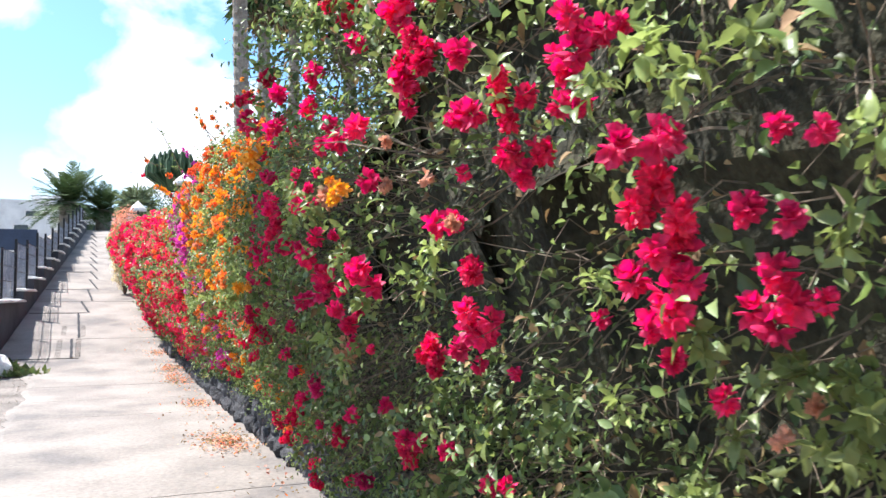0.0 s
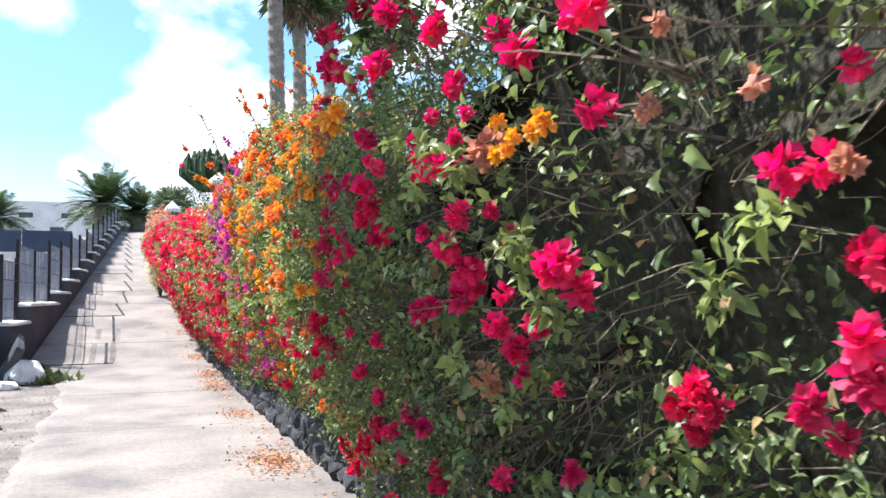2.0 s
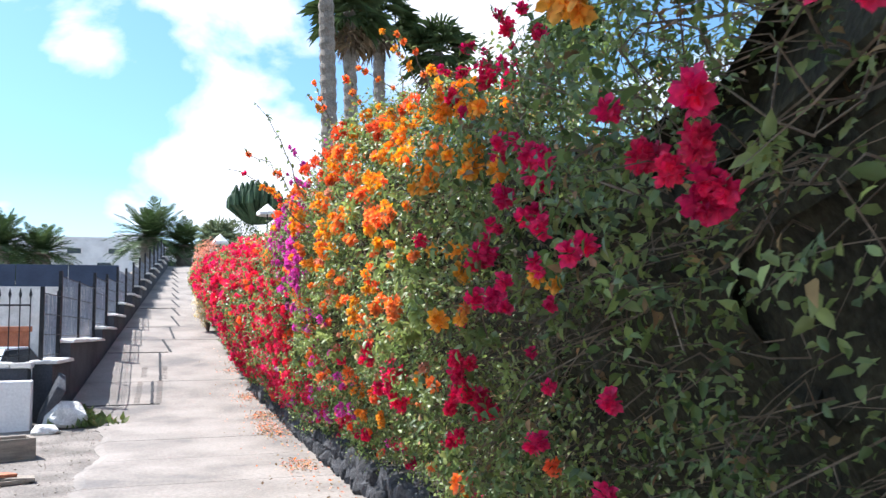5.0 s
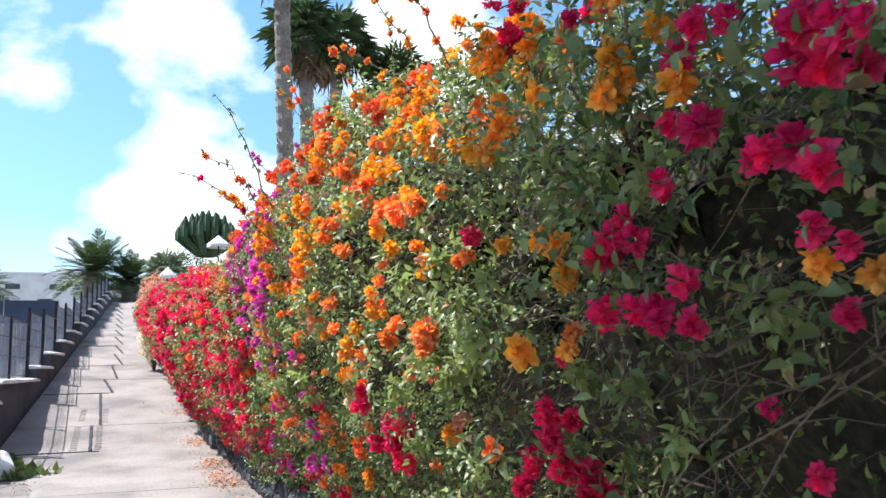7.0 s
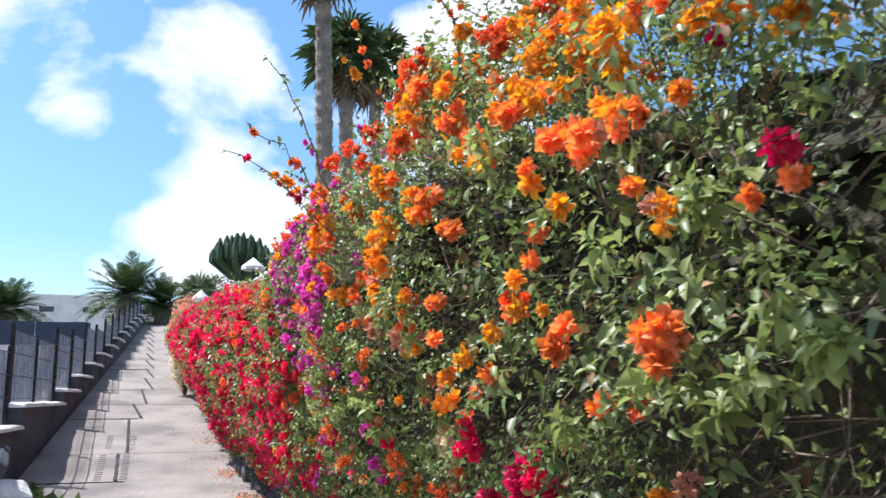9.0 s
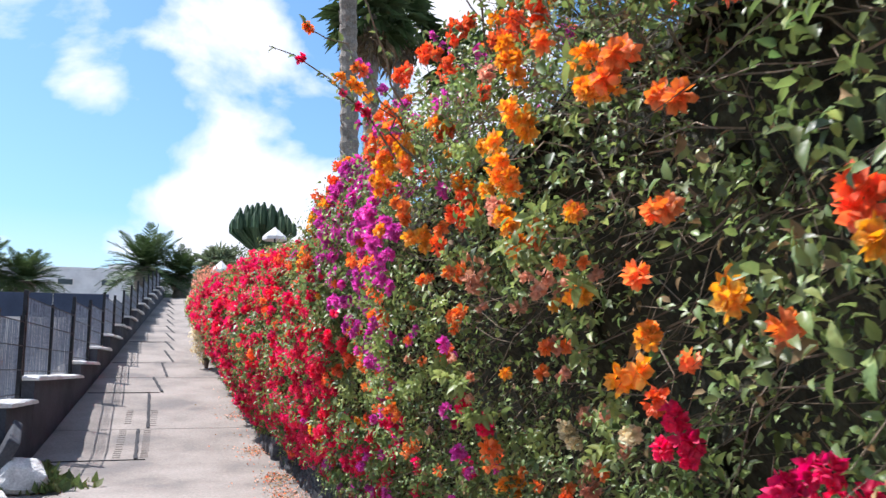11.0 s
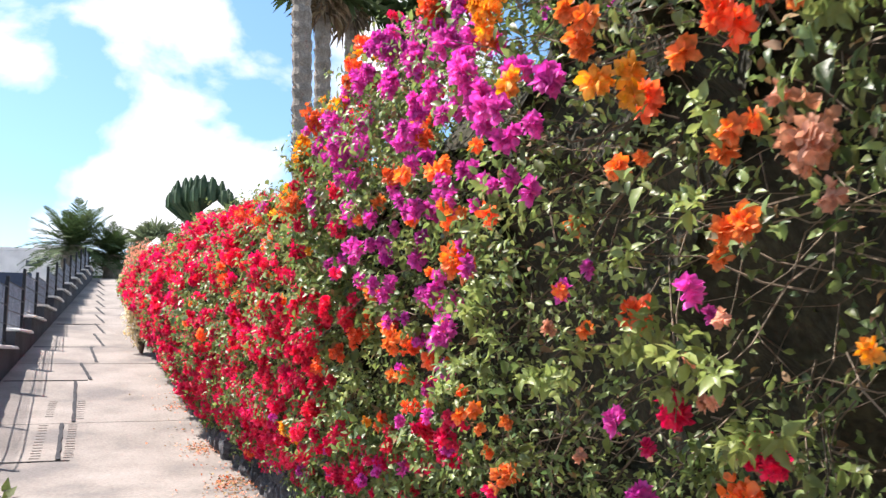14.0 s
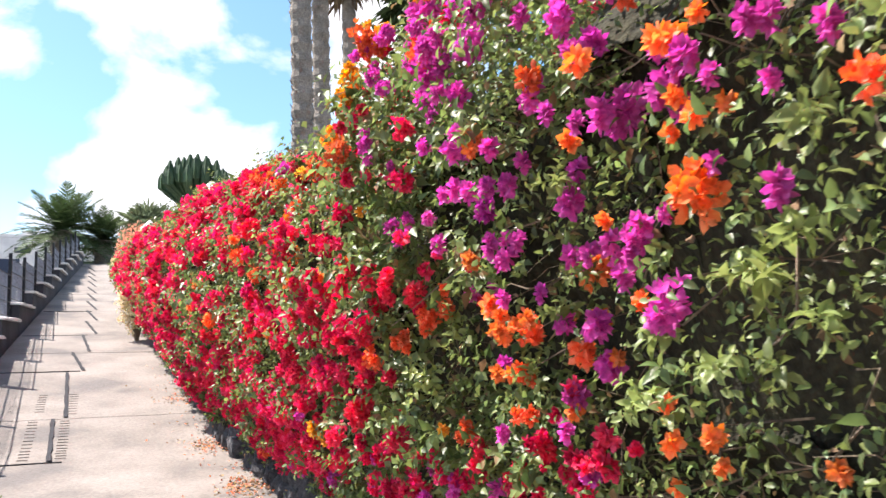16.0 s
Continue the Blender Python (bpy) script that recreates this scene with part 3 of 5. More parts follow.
SPRAYS["red"] += [(2.75, 0.35, 0.029), (2.75, 0.35, 0.033), (2.75, 0.36, 0.036), (2.75, 0.37, 0.024), (2.75, 0.4, 0.018), (2.75, 0.43, 0.018), (2.75, 0.44, 0.018), (2.81, 0.42, 0.02), (2.81, 0.42, 0.02), (2.81, 0.44, 0.018), (2.81, 0.57, 0.062), (2.87, 0.38, 0.056), (2.87, 0.4, 0.03), (2.87, 0.42, 0.029), (2.93, 0.42, 0.025), (2.99, 0.37, 0.033), (3.05, 0.27, 0.029), (3.05, 0.4, 0.018), (3.05, 0.44, 0.018), (3.05, 0.49, 0.035), (3.05, 0.54, 0.042), (3.11, 0.4, 0.018), (3.11, 0.52, 0.044), (3.17, 0.43, 0.018), (3.17, 0.44, 0.018), (3.23, 0.53, 0.044), (3.29, 0.37, 0.04), (3.29, 0.44, 0.02), (3.29, 0.51, 0.039), (3.35, 0.45, 0.021)]
SPRAYS["red"] += [(3.53, 0.49, 0.037), (3.59, 0.53, 0.045), (3.71, 0.56, 0.045), (3.77, 0.48, 0.039), (3.77, 0.55, 0.043), (3.83, 0.44, 0.05), (3.83, 0.46, 0.049), (3.89, 0.3, 0.043), (4.25, 0.46, 0.038), (4.37, 0.32, 0.055), (4.49, 0.19, 0.056), (4.49, 0.24, 0.062), (4.49, 0.39, 0.028), (4.49, 0.52, 0.022), (4.49, 0.53, 0.026), (4.55, 0.48, 0.019), (4.55, 0.54, 0.031), (4.61, 0.3, 0.04), (4.61, 0.34, 0.03), (4.61, 0.46, 0.018), (4.61, 0.49, 0.024), (4.61, 0.51, 0.028), (4.61, 0.54, 0.04), (4.61, 0.55, 0.036), (4.67, 0.52, 0.029), (4.73, 0.4, 0.019), (4.73, 0.52, 0.034), (4.79, 0.42, 0.018), (4.79, 0.57, 0.037), (4.85, 0.54, 0.042)]
SPRAYS["red"] += [(4.91, 0.57, 0.03), (4.97, 0.47, 0.034), (4.97, 0.49, 0.03), (4.97, 0.53, 0.024), (4.97, 0.55, 0.024), (5.03, 0.53, 0.02), (5.09, 0.48, 0.042), (5.15, 0.52, 0.043), (5.15, 0.53, 0.027), (5.21, 0.49, 0.044), (5.27, 0.37, 0.043), (5.27, 0.52, 0.045), (5.33, 0.65, 0.019), (5.33, 0.68, 0.062), (5.45, 0.46, 0.02), (5.51, 0.27, 0.062), (5.57, 0.39, 0.075), (5.57, 0.42, 0.06), (5.69, 0.24, 0.062), (5.87, 0.23, 0.062), (5.87, 0.35, 0.049), (5.87, 0.38, 0.062), (5.96, 0.07, 0.062), (6.05, 0.22, 0.062), (6.05, 0.74, 0.062), (6.17, 0.18, 0.062), (6.23, 0.63, 0.018), (7.31, 0.37, 0.062), (7.37, 0.38, 0.038), (7.49, 0.33, 0.062)]
SPRAYS["red"] += [(7.49, 0.36, 0.054), (7.55, 0.34, 0.046), (7.73, 0.37, 0.062), (8.93, 0.17, 0.062), (9.35, 0.34, 0.062), (10.07, 0.17, 0.062), (11.87, 0.34, 0.049), (12.83, 0.28, 0.062), (13.73, 0.22, 0.062), (13.85, 0.27, 0.062), (13.85, 0.3, 0.062), (13.91, 0.38, 0.062), (13.97, 0.22, 0.062), (15.35, 0.26, 0.062), (17.63, 0.22, 0.062), (18.47, 0.08, 0.062)]
SPRAYS["gold"] += [(2.33, 0.42, 0.022), (2.45, 0.42, 0.018), (2.45, 0.42, 0.018), (2.57, 0.42, 0.018), (2.57, 0.43, 0.018), (2.63, 0.42, 0.019), (3.83, 0.53, 0.029), (4.07, 0.55, 0.056), (4.55, 0.47, 0.022), (4.61, 0.48, 0.023), (4.91, 0.56, 0.029), (5.03, 0.61, 0.032), (5.09, 0.58, 0.053), (5.15, 0.63, 0.045), (5.39, 0.47, 0.024), (5.45, 0.51, 0.037), (5.51, 0.53, 0.038), (5.51, 0.63, 0.033), (5.57, 0.47, 0.032), (5.63, 0.47, 0.029), (5.69, 0.53, 0.022), (5.69, 0.62, 0.064), (5.75, 0.59, 0.036), (5.93, 0.73, 0.067), (6.08, 0.76, 0.062), (6.11, 0.72, 0.062), (6.14, 0.73, 0.062), (6.17, 0.52, 0.021), (6.17, 0.53, 0.018), (6.2, 0.72, 0.04)]
SPRAYS["gold"] += [(6.23, 0.53, 0.025), (6.23, 0.58, 0.021), (6.23, 0.65, 0.04), (6.29, 0.54, 0.019), (6.29, 0.64, 0.035), (6.35, 0.58, 0.023), (6.41, 0.59, 0.023), (6.59, 0.62, 0.026), (6.65, 0.55, 0.032), (6.77, 0.49, 0.018), (6.77, 0.56, 0.027), (6.83, 0.62, 0.035), (6.83, 0.67, 0.062), (6.89, 0.47, 0.03), (6.89, 0.49, 0.025), (6.89, 0.51, 0.025), (6.89, 0.63, 0.051), (6.95, 0.58, 0.039), (6.95, 0.71, 0.062), (7.07, 0.59, 0.027), (7.25, 0.77, 0.062), (7.31, 0.45, 0.036), (7.37, 0.74, 0.062), (7.67, 0.67, 0.059), (7.73, 0.42, 0.048), (7.73, 0.55, 0.062), (7.79, 0.49, 0.018), (7.85, 0.74, 0.062), (7.91, 0.39, 0.041), (7.91, 0.64, 0.062)]
SPRAYS["gold"] += [(7.97, 0.43, 0.037), (7.97, 0.66, 0.054), (8.15, 0.42, 0.018), (8.21, 0.47, 0.062), (8.21, 0.54, 0.056), (8.21, 0.58, 0.062), (8.27, 0.51, 0.062), (8.33, 0.53, 0.028), (8.39, 0.51, 0.029), (8.51, 0.53, 0.03), (8.57, 0.54, 0.045), (8.69, 0.52, 0.025), (8.75, 0.55, 0.049), (8.81, 0.53, 0.031), (8.87, 0.53, 0.029), (8.93, 0.22, 0.062), (9.11, 0.38, 0.026), (9.23, 0.55, 0.036), (9.23, 0.56, 0.047), (9.23, 0.58, 0.02), (9.29, 0.62, 0.043), (9.47, 0.51, 0.026), (9.47, 0.52, 0.031), (9.47, 0.59, 0.055), (9.53, 0.26, 0.062), (9.53, 0.52, 0.021), (9.53, 0.52, 0.03), (9.71, 0.22, 0.062), (9.77, 0.53, 0.039), (9.95, 0.63, 0.051)]
SPRAYS["gold"] += [(10.01, 0.61, 0.062), (11.6, 0.67, 0.042), (11.6, 0.67, 0.042), (12.71, 0.32, 0.034), (12.74, 0.73, 0.062), (12.92, 0.69, 0.058), (12.95, 0.54, 0.025), (12.98, 0.67, 0.048), (12.98, 0.68, 0.053), (13.04, 0.63, 0.037), (13.04, 0.64, 0.059), (15.17, 0.27, 0.056), (15.29, 0.28, 0.056), (16.04, 0.81, 0.062)]
SPRAYS["orange"] += [(5.39, 0.48, 0.022), (5.51, 0.67, 0.028), (5.87, 0.53, 0.018), (5.87, 0.53, 0.018), (5.99, 0.39, 0.028), (5.99, 0.53, 0.018), (6.05, 0.28, 0.044), (6.23, 0.48, 0.053), (6.23, 0.58, 0.023), (6.29, 0.54, 0.019), (6.29, 0.57, 0.032), (6.35, 0.57, 0.027), (6.35, 0.65, 0.024), (6.41, 0.57, 0.04), (6.53, 0.57, 0.03), (6.53, 0.58, 0.043), (6.59, 0.43, 0.034), (6.71, 0.46, 0.031), (6.71, 0.48, 0.032), (6.77, 0.57, 0.024), (6.77, 0.71, 0.038), (6.83, 0.52, 0.027), (6.89, 0.61, 0.05), (7.19, 0.44, 0.028), (7.4, 0.79, 0.062), (7.43, 0.49, 0.034), (7.43, 0.68, 0.037), (7.46, 0.78, 0.062), (7.49, 0.54, 0.04), (7.49, 0.72, 0.062)]
SPRAYS["orange"] += [(7.52, 0.74, 0.059), (7.61, 0.65, 0.052), (7.67, 0.56, 0.057), (7.79, 0.49, 0.018), (7.79, 0.67, 0.052), (7.85, 0.46, 0.018), (7.85, 0.49, 0.018), (7.91, 0.46, 0.018), (7.91, 0.58, 0.029), (7.97, 0.48, 0.019), (7.97, 0.48, 0.019), (8, 0.69, 0.049), (8, 0.7, 0.049), (8, 0.7, 0.062), (8.06, 0.82, 0.062), (8.21, 0.66, 0.062), (8.24, 0.69, 0.059), (8.69, 0.3, 0.028), (8.75, 0.49, 0.042), (8.87, 0.4, 0.039), (8.93, 0.25, 0.062), (8.99, 0.38, 0.027), (9.05, 0.52, 0.03), (9.17, 0.46, 0.023), (9.17, 0.47, 0.023), (9.23, 0.42, 0.032), (9.23, 0.42, 0.035), (9.23, 0.53, 0.069), (9.29, 0.73, 0.062), (9.35, 0.52, 0.032)]
SPRAYS["orange"] += [(9.35, 0.68, 0.062), (9.38, 0.73, 0.062), (9.41, 0.28, 0.022), (9.47, 0.48, 0.018), (9.47, 0.57, 0.042), (9.53, 0.48, 0.018), (9.53, 0.48, 0.026), (9.53, 0.54, 0.056), (9.62, 0.72, 0.062), (9.71, 0.45, 0.022), (9.83, 0.4, 0.021), (9.83, 0.42, 0.018), (9.86, 0.72, 0.062), (9.89, 0.67, 0.042), (9.95, 0.65, 0.053), (9.95, 0.68, 0.054), (10.07, 0.53, 0.022), (10.1, 0.67, 0.055), (10.25, 0.36, 0.018), (10.31, 0.27, 0.032), (10.37, 0.51, 0.018), (10.37, 0.54, 0.019), (10.43, 0.51, 0.023), (10.49, 0.52, 0.021), (10.49, 0.54, 0.024), (10.49, 0.54, 0.032), (10.55, 0.48, 0.018), (10.55, 0.51, 0.018), (10.61, 0.35, 0.019), (10.61, 0.36, 0.026)]
SPRAYS["orange"] += [(10.73, 0.36, 0.028), (10.73, 0.55, 0.032), (10.82, 0.72, 0.062), (10.91, 0.49, 0.022), (10.97, 0.53, 0.031), (11.09, 0.32, 0.025), (11.12, 0.02, 0.062), (11.15, 0.4, 0.027), (11.21, 0.42, 0.033), (11.33, 0.42, 0.028), (11.36, 0.72, 0.062), (11.39, 0.37, 0.033), (11.39, 0.54, 0.022), (11.48, 0.69, 0.062), (11.51, 0.42, 0.034), (11.75, 0.39, 0.046), (11.75, 0.42, 0.051), (11.87, 0.36, 0.049), (11.87, 0.39, 0.042), (11.87, 0.43, 0.037), (12.53, 0.32, 0.062), (12.53, 0.44, 0.062), (12.65, 0.42, 0.062), (12.83, 0.4, 0.062), (13.19, 0.39, 0.062), (17.87, 0.77, 0.062)]
SPRAYS["magenta"] += [(9.35, 0.39, 0.018), (9.35, 0.4, 0.028), (9.35, 0.55, 0.031), (9.59, 0.28, 0.019), (9.65, 0.53, 0.018), (9.71, 0.43, 0.018), (9.71, 0.51, 0.034), (9.77, 0.27, 0.03), (9.77, 0.48, 0.029), (9.77, 0.52, 0.029), (9.77, 0.54, 0.039), (9.83, 0.42, 0.026), (9.83, 0.49, 0.024), (9.83, 0.51, 0.035), (9.83, 0.66, 0.031), (9.89, 0.49, 0.022), (9.89, 0.53, 0.056), (10.07, 0.22, 0.062), (10.07, 0.51, 0.022), (10.13, 0.56, 0.035), (10.13, 0.58, 0.05), (10.19, 0.45, 0.027), (10.25, 0.51, 0.018), (10.25, 0.53, 0.034), (10.31, 0.22, 0.062), (10.37, 0.52, 0.02), (10.37, 0.57, 0.043), (10.43, 0.49, 0.023), (10.43, 0.53, 0.027), (10.49, 0.53, 0.022)]
SPRAYS["magenta"] += [(10.55, 0.47, 0.02), (10.55, 0.54, 0.02), (10.61, 0.61, 0.048), (10.61, 0.66, 0.053), (10.67, 0.44, 0.021), (10.67, 0.45, 0.022), (10.67, 0.47, 0.03), (10.67, 0.58, 0.034), (10.73, 0.53, 0.043), (10.79, 0.53, 0.025), (10.85, 0.67, 0.058), (10.91, 0.57, 0.027), (10.97, 0.62, 0.029), (11.03, 0.48, 0.043), (11.15, 0.56, 0.033), (11.15, 0.57, 0.03), (11.15, 0.67, 0.058), (11.21, 0.48, 0.043), (11.21, 0.63, 0.031), (11.27, 0.71, 0.062), (11.33, 0.52, 0.034), (11.33, 0.54, 0.025), (11.33, 0.54, 0.028), (11.33, 0.64, 0.04), (11.33, 0.68, 0.055), (11.39, 0.49, 0.024), (11.45, 0.36, 0.031), (11.45, 0.48, 0.036), (11.45, 0.49, 0.029), (11.45, 0.52, 0.032)]
SPRAYS["magenta"] += [(11.45, 0.55, 0.026), (11.51, 0.54, 0.03), (11.51, 0.63, 0.034), (11.57, 0.44, 0.024), (11.57, 0.52, 0.037), (11.57, 0.63, 0.061), (11.6, 0.66, 0.058), (11.6, 0.69, 0.06), (12.05, 0.34, 0.042), (12.11, 0.63, 0.032), (12.29, 0.51, 0.039), (12.47, 0.26, 0.041), (12.47, 0.68, 0.059), (12.59, 0.66, 0.048), (12.65, 0.52, 0.056), (12.68, 0.72, 0.062), (12.71, 0.68, 0.05), (12.77, 0.17, 0.062), (12.77, 0.61, 0.062), (12.8, 0.71, 0.062), (12.83, 0.25, 0.062), (13.49, 0.18, 0.062), (15.23, 0.78, 0.062), (19.13, 0.87, 0.062)]
SPRAYS["scarlet"] += [(11.21, 0.35, 0.022), (11.33, 0.33, 0.041), (11.33, 0.35, 0.058), (11.39, 0.38, 0.032), (11.51, 0.33, 0.039), (11.63, 0.33, 0.043), (11.69, 0.3, 0.034), (12.17, 0.29, 0.062), (12.35, 0.26, 0.058), (12.41, 0.3, 0.062), (12.53, 0.48, 0.032), (12.59, 0.51, 0.033), (12.65, 0.27, 0.06), (12.71, 0.47, 0.048), (12.77, 0.45, 0.062), (12.89, 0.47, 0.062), (12.95, 0.57, 0.039), (13.13, 0.48, 0.062), (13.13, 0.52, 0.037), (13.31, 0.39, 0.062), (13.37, 0.4, 0.062), (13.43, 0.46, 0.062), (13.49, 0.54, 0.041), (13.55, 0.22, 0.062), (13.73, 0.51, 0.054), (13.79, 0.23, 0.045), (14.03, 0.39, 0.062), (14.21, 0.38, 0.055), (14.93, 0.48, 0.057), (14.99, 0.37, 0.062)]
SPRAYS["scarlet"] += [(15.17, 0.34, 0.056), (15.47, 0.39, 0.062), (15.65, 0.2, 0.062), (16.97, 0.19, 0.062)]
SPRAYS["peach"] += [(1.01, 0.35, 0.018), (1.07, 0.34, 0.021), (1.61, 0.51, 0.018), (1.85, 0.4, 0.018), (1.97, 0.42, 0.018), (2.09, 0.44, 0.018), (2.15, 0.42, 0.018), (2.15, 0.42, 0.018), (6.23, 0.53, 0.02), (7.85, 0.45, 0.018), (7.97, 0.44, 0.022), (8.03, 0.44, 0.02), (8.15, 0.37, 0.023), (8.15, 0.43, 0.022), (8.21, 0.35, 0.018), (8.21, 0.43, 0.02), (8.27, 0.44, 0.021), (8.39, 0.49, 0.022), (8.57, 0.39, 0.023), (8.75, 0.3, 0.029), (8.75, 0.35, 0.036), (8.75, 0.45, 0.035), (8.87, 0.38, 0.033), (8.87, 0.4, 0.031), (8.87, 0.47, 0.019), (8.93, 0.43, 0.031), (9.05, 0.43, 0.023), (9.05, 0.45, 0.028), (9.11, 0.48, 0.023), (9.29, 0.39, 0.018)]
SPRAYS["peach"] += [(9.47, 0.36, 0.018), (9.53, 0.36, 0.018), (9.95, 0.4, 0.019), (10.01, 0.34, 0.018)]
SPRAYS["cream"] += [(7.91, 0.37, 0.037), (8.87, 0.33, 0.06)]
# where fresh leafy shoots stand out of the hedge, coloured as sunlit
SPRIGS = []
SPRIGS += [(0.83, 0.42, 0.048), (0.89, 0.4, 0.024), (0.95, 0.35, 0.1), (0.95, 0.36, 0.052), (0.95, 0.45, 0.049), (1.01, 0.34, 0.066), (1.01, 0.36, 0.036), (1.01, 0.44, 0.05), (1.07, 0.45, 0.053), (1.13, 0.34, 0.049), (1.13, 0.37, 0.023), (1.19, 0.44, 0.039), (1.37, 0.29, 0.069), (1.37, 0.38, 0.042), (1.49, 0.34, 0.046), (1.61, 0.48, 0.047), (1.73, 0.33, 0.051), (1.97, 0.39, 0.041), (2.15, 0.38, 0.058), (2.57, 0.37, 0.03), (2.57, 0.39, 0.029), (2.63, 0.38, 0.046), (2.69, 0.34, 0.055), (2.69, 0.39, 0.07), (2.75, 0.42, 0.023), (2.81, 0.33, 0.052), (2.87, 0.39, 0.05), (2.87, 0.43, 0.026), (3.05, 0.42, 0.038), (3.23, 0.35, 0.043)]
SPRIGS += [(3.23, 0.45, 0.053), (3.65, 0.45, 0.053), (4.73, 0.47, 0.034), (5.03, 0.54, 0.025), (5.09, 0.42, 0.033), (5.21, 0.44, 0.033), (5.39, 0.45, 0.06), (5.69, 0.51, 0.04), (5.81, 0.48, 0.023), (5.81, 0.48, 0.032), (5.93, 0.49, 0.034), (5.93, 0.51, 0.034), (6.05, 0.38, 0.04), (6.05, 0.47, 0.079), (6.11, 0.45, 0.067), (6.11, 0.53, 0.033), (6.11, 0.53, 0.038), (6.17, 0.46, 0.088), (6.29, 0.47, 0.051), (6.35, 0.52, 0.043), (6.47, 0.44, 0.046), (6.71, 0.42, 0.039), (6.71, 0.55, 0.039), (6.89, 0.58, 0.042), (6.95, 0.59, 0.044), (7.01, 0.37, 0.067), (7.79, 0.56, 0.054), (7.91, 0.44, 0.051), (7.91, 0.48, 0.041), (7.97, 0.49, 0.044)]
SPRIGS += [(8.03, 0.38, 0.047), (8.09, 0.4, 0.058), (8.09, 0.46, 0.036), (8.21, 0.46, 0.059), (8.39, 0.36, 0.061), (8.45, 0.34, 0.063), (8.75, 0.42, 0.057), (8.75, 0.48, 0.056), (8.99, 0.51, 0.06), (8.99, 0.57, 0.063), (9.05, 0.33, 0.079), (9.29, 0.35, 0.083), (9.29, 0.43, 0.028), (9.29, 0.49, 0.039), (9.35, 0.35, 0.062), (9.35, 0.37, 0.049), (9.47, 0.38, 0.064), (9.59, 0.37, 0.068), (9.59, 0.4, 0.044), (9.59, 0.43, 0.043), (9.65, 0.39, 0.068), (9.65, 0.46, 0.054), (9.89, 0.39, 0.12), (9.89, 0.49, 0.036), (10.01, 0.38, 0.065), (10.01, 0.38, 0.082), (10.13, 0.49, 0.046), (10.19, 0.4, 0.054), (10.19, 0.43, 0.044), (10.31, 0.39, 0.04)]
SPRIGS += [(10.31, 0.42, 0.059), (10.31, 0.42, 0.073), (10.37, 0.34, 0.078), (10.49, 0.39, 0.064), (10.61, 0.4, 0.058), (10.79, 0.38, 0.089), (11.09, 0.52, 0.073), (11.15, 0.47, 0.073), (11.27, 0.43, 0.061), (11.69, 0.39, 0.117), (12.53, 0.42, 0.093), (12.71, 0.37, 0.121), (13.31, 0.34, 0.114)]


def bump_at(y, v, yc, vc, sy, sv):
    return math.exp(-((y - yc) / sy) ** 2 - ((v - vc) / sv) ** 2)


def colour_weights(y, v):
    """How thickly each colour of flower grows at a place on the hedge, in clusters a square metre."""
    low = 1 if v < 0.4 else 0
    w = {}
    patch = max(0, 0.35 + 1.5 * smooth_noise(y * 1.1, v * 4, 40))
    w["red"] = 4.5 * (y < 6.0) * patch + 9 * bump_at(y, v, 5.2, 0.64, 0.6, 0.2) + 7 * bump_at(y, v, 3.6, 0.70, 1.2, 0.15) * (patch + 0.3) + 14 * bump_at(y, v, 7.0, 0.10, 2.6, 0.12) + 16 * bump_at(y, v, 11.8, 0.16, 2.0, 0.16)
    w["gold"] = 20 * bump_at(y, v, 7.0, 0.82, 1.0, 0.20) + 4 * bump_at(y, v, 6.7, 0.45, 0.75, 0.25) + 24 * bump_at(y, v, 13.6, 0.86, 0.7, 0.10) + 12 * bump_at(y, v, 8.7, 0.82, 0.6, 0.12)
    w["orange"] = 16 * bump_at(y, v, 9.0, 0.84, 1.0, 0.20) + 4 * bump_at(y, v, 9.3, 0.5, 1.1, 0.3) + 5 * bump_at(y, v, 7.2, 0.4, 1.3, 0.4) + 9 * bump_at(y, v, 15, 0.8, 3.5, 0.3) + 5 * bump_at(y, v, 10.9, 0.38, 1.1, 0.25)
    w["peach"] = 3 * bump_at(y, v, 8.9, 0.42, 0.7, 0.25) + 1.6 * (y < 7)
    w["magenta"] = 62 * bump_at(y, v, 11.2, 0.68, 0.95, 0.22) + 3 * bump_at(y, v, 10.9, 0.35, 1.2, 0.25) + 7 * bump_at(y, v, 14.5, 0.15, 1.6, 0.14) + 7 * bump_at(y, v, 9.7, 0.10, 0.6, 0.08)
    w["scarlet"] = (72 * max(0, min(1, (y - 11.6) / 3.2)) * (1 if y < 30.5 else 0.3)) * max(0.1, 0.75 + 0.9 * smooth_noise(y * 0.8, v * 3.2, 60)) * (1.0 if v > 0.12 else 0.6)
    w["cream"] = 40 * max(0, min(1, (y - 31.0) / 0.8)) * (y < 36) + 3 * bump_at(y, v, 8.3, 0.2, 0.4, 0.12)
    return {k: max(0, a) for k, a in w.items()}


def hollow(y, v):
    """How readily the leaf cover opens on the dark inner sheet: widest to deepen shaded and hollow stretches."""
    # fewer leaves bare more of the dark sheet, deepening this stretch's shade
    if 2.4 < y < 5.0 and 0.15 < v < 0.6:
        return 0.24
    if 8.3 < y < 10.6 and v < 0.65:
        return 0.17
    return 0.12 if 3.5 < y < 11.5 and v < 0.62 else -0.05 if v > 0.62 else 0.02


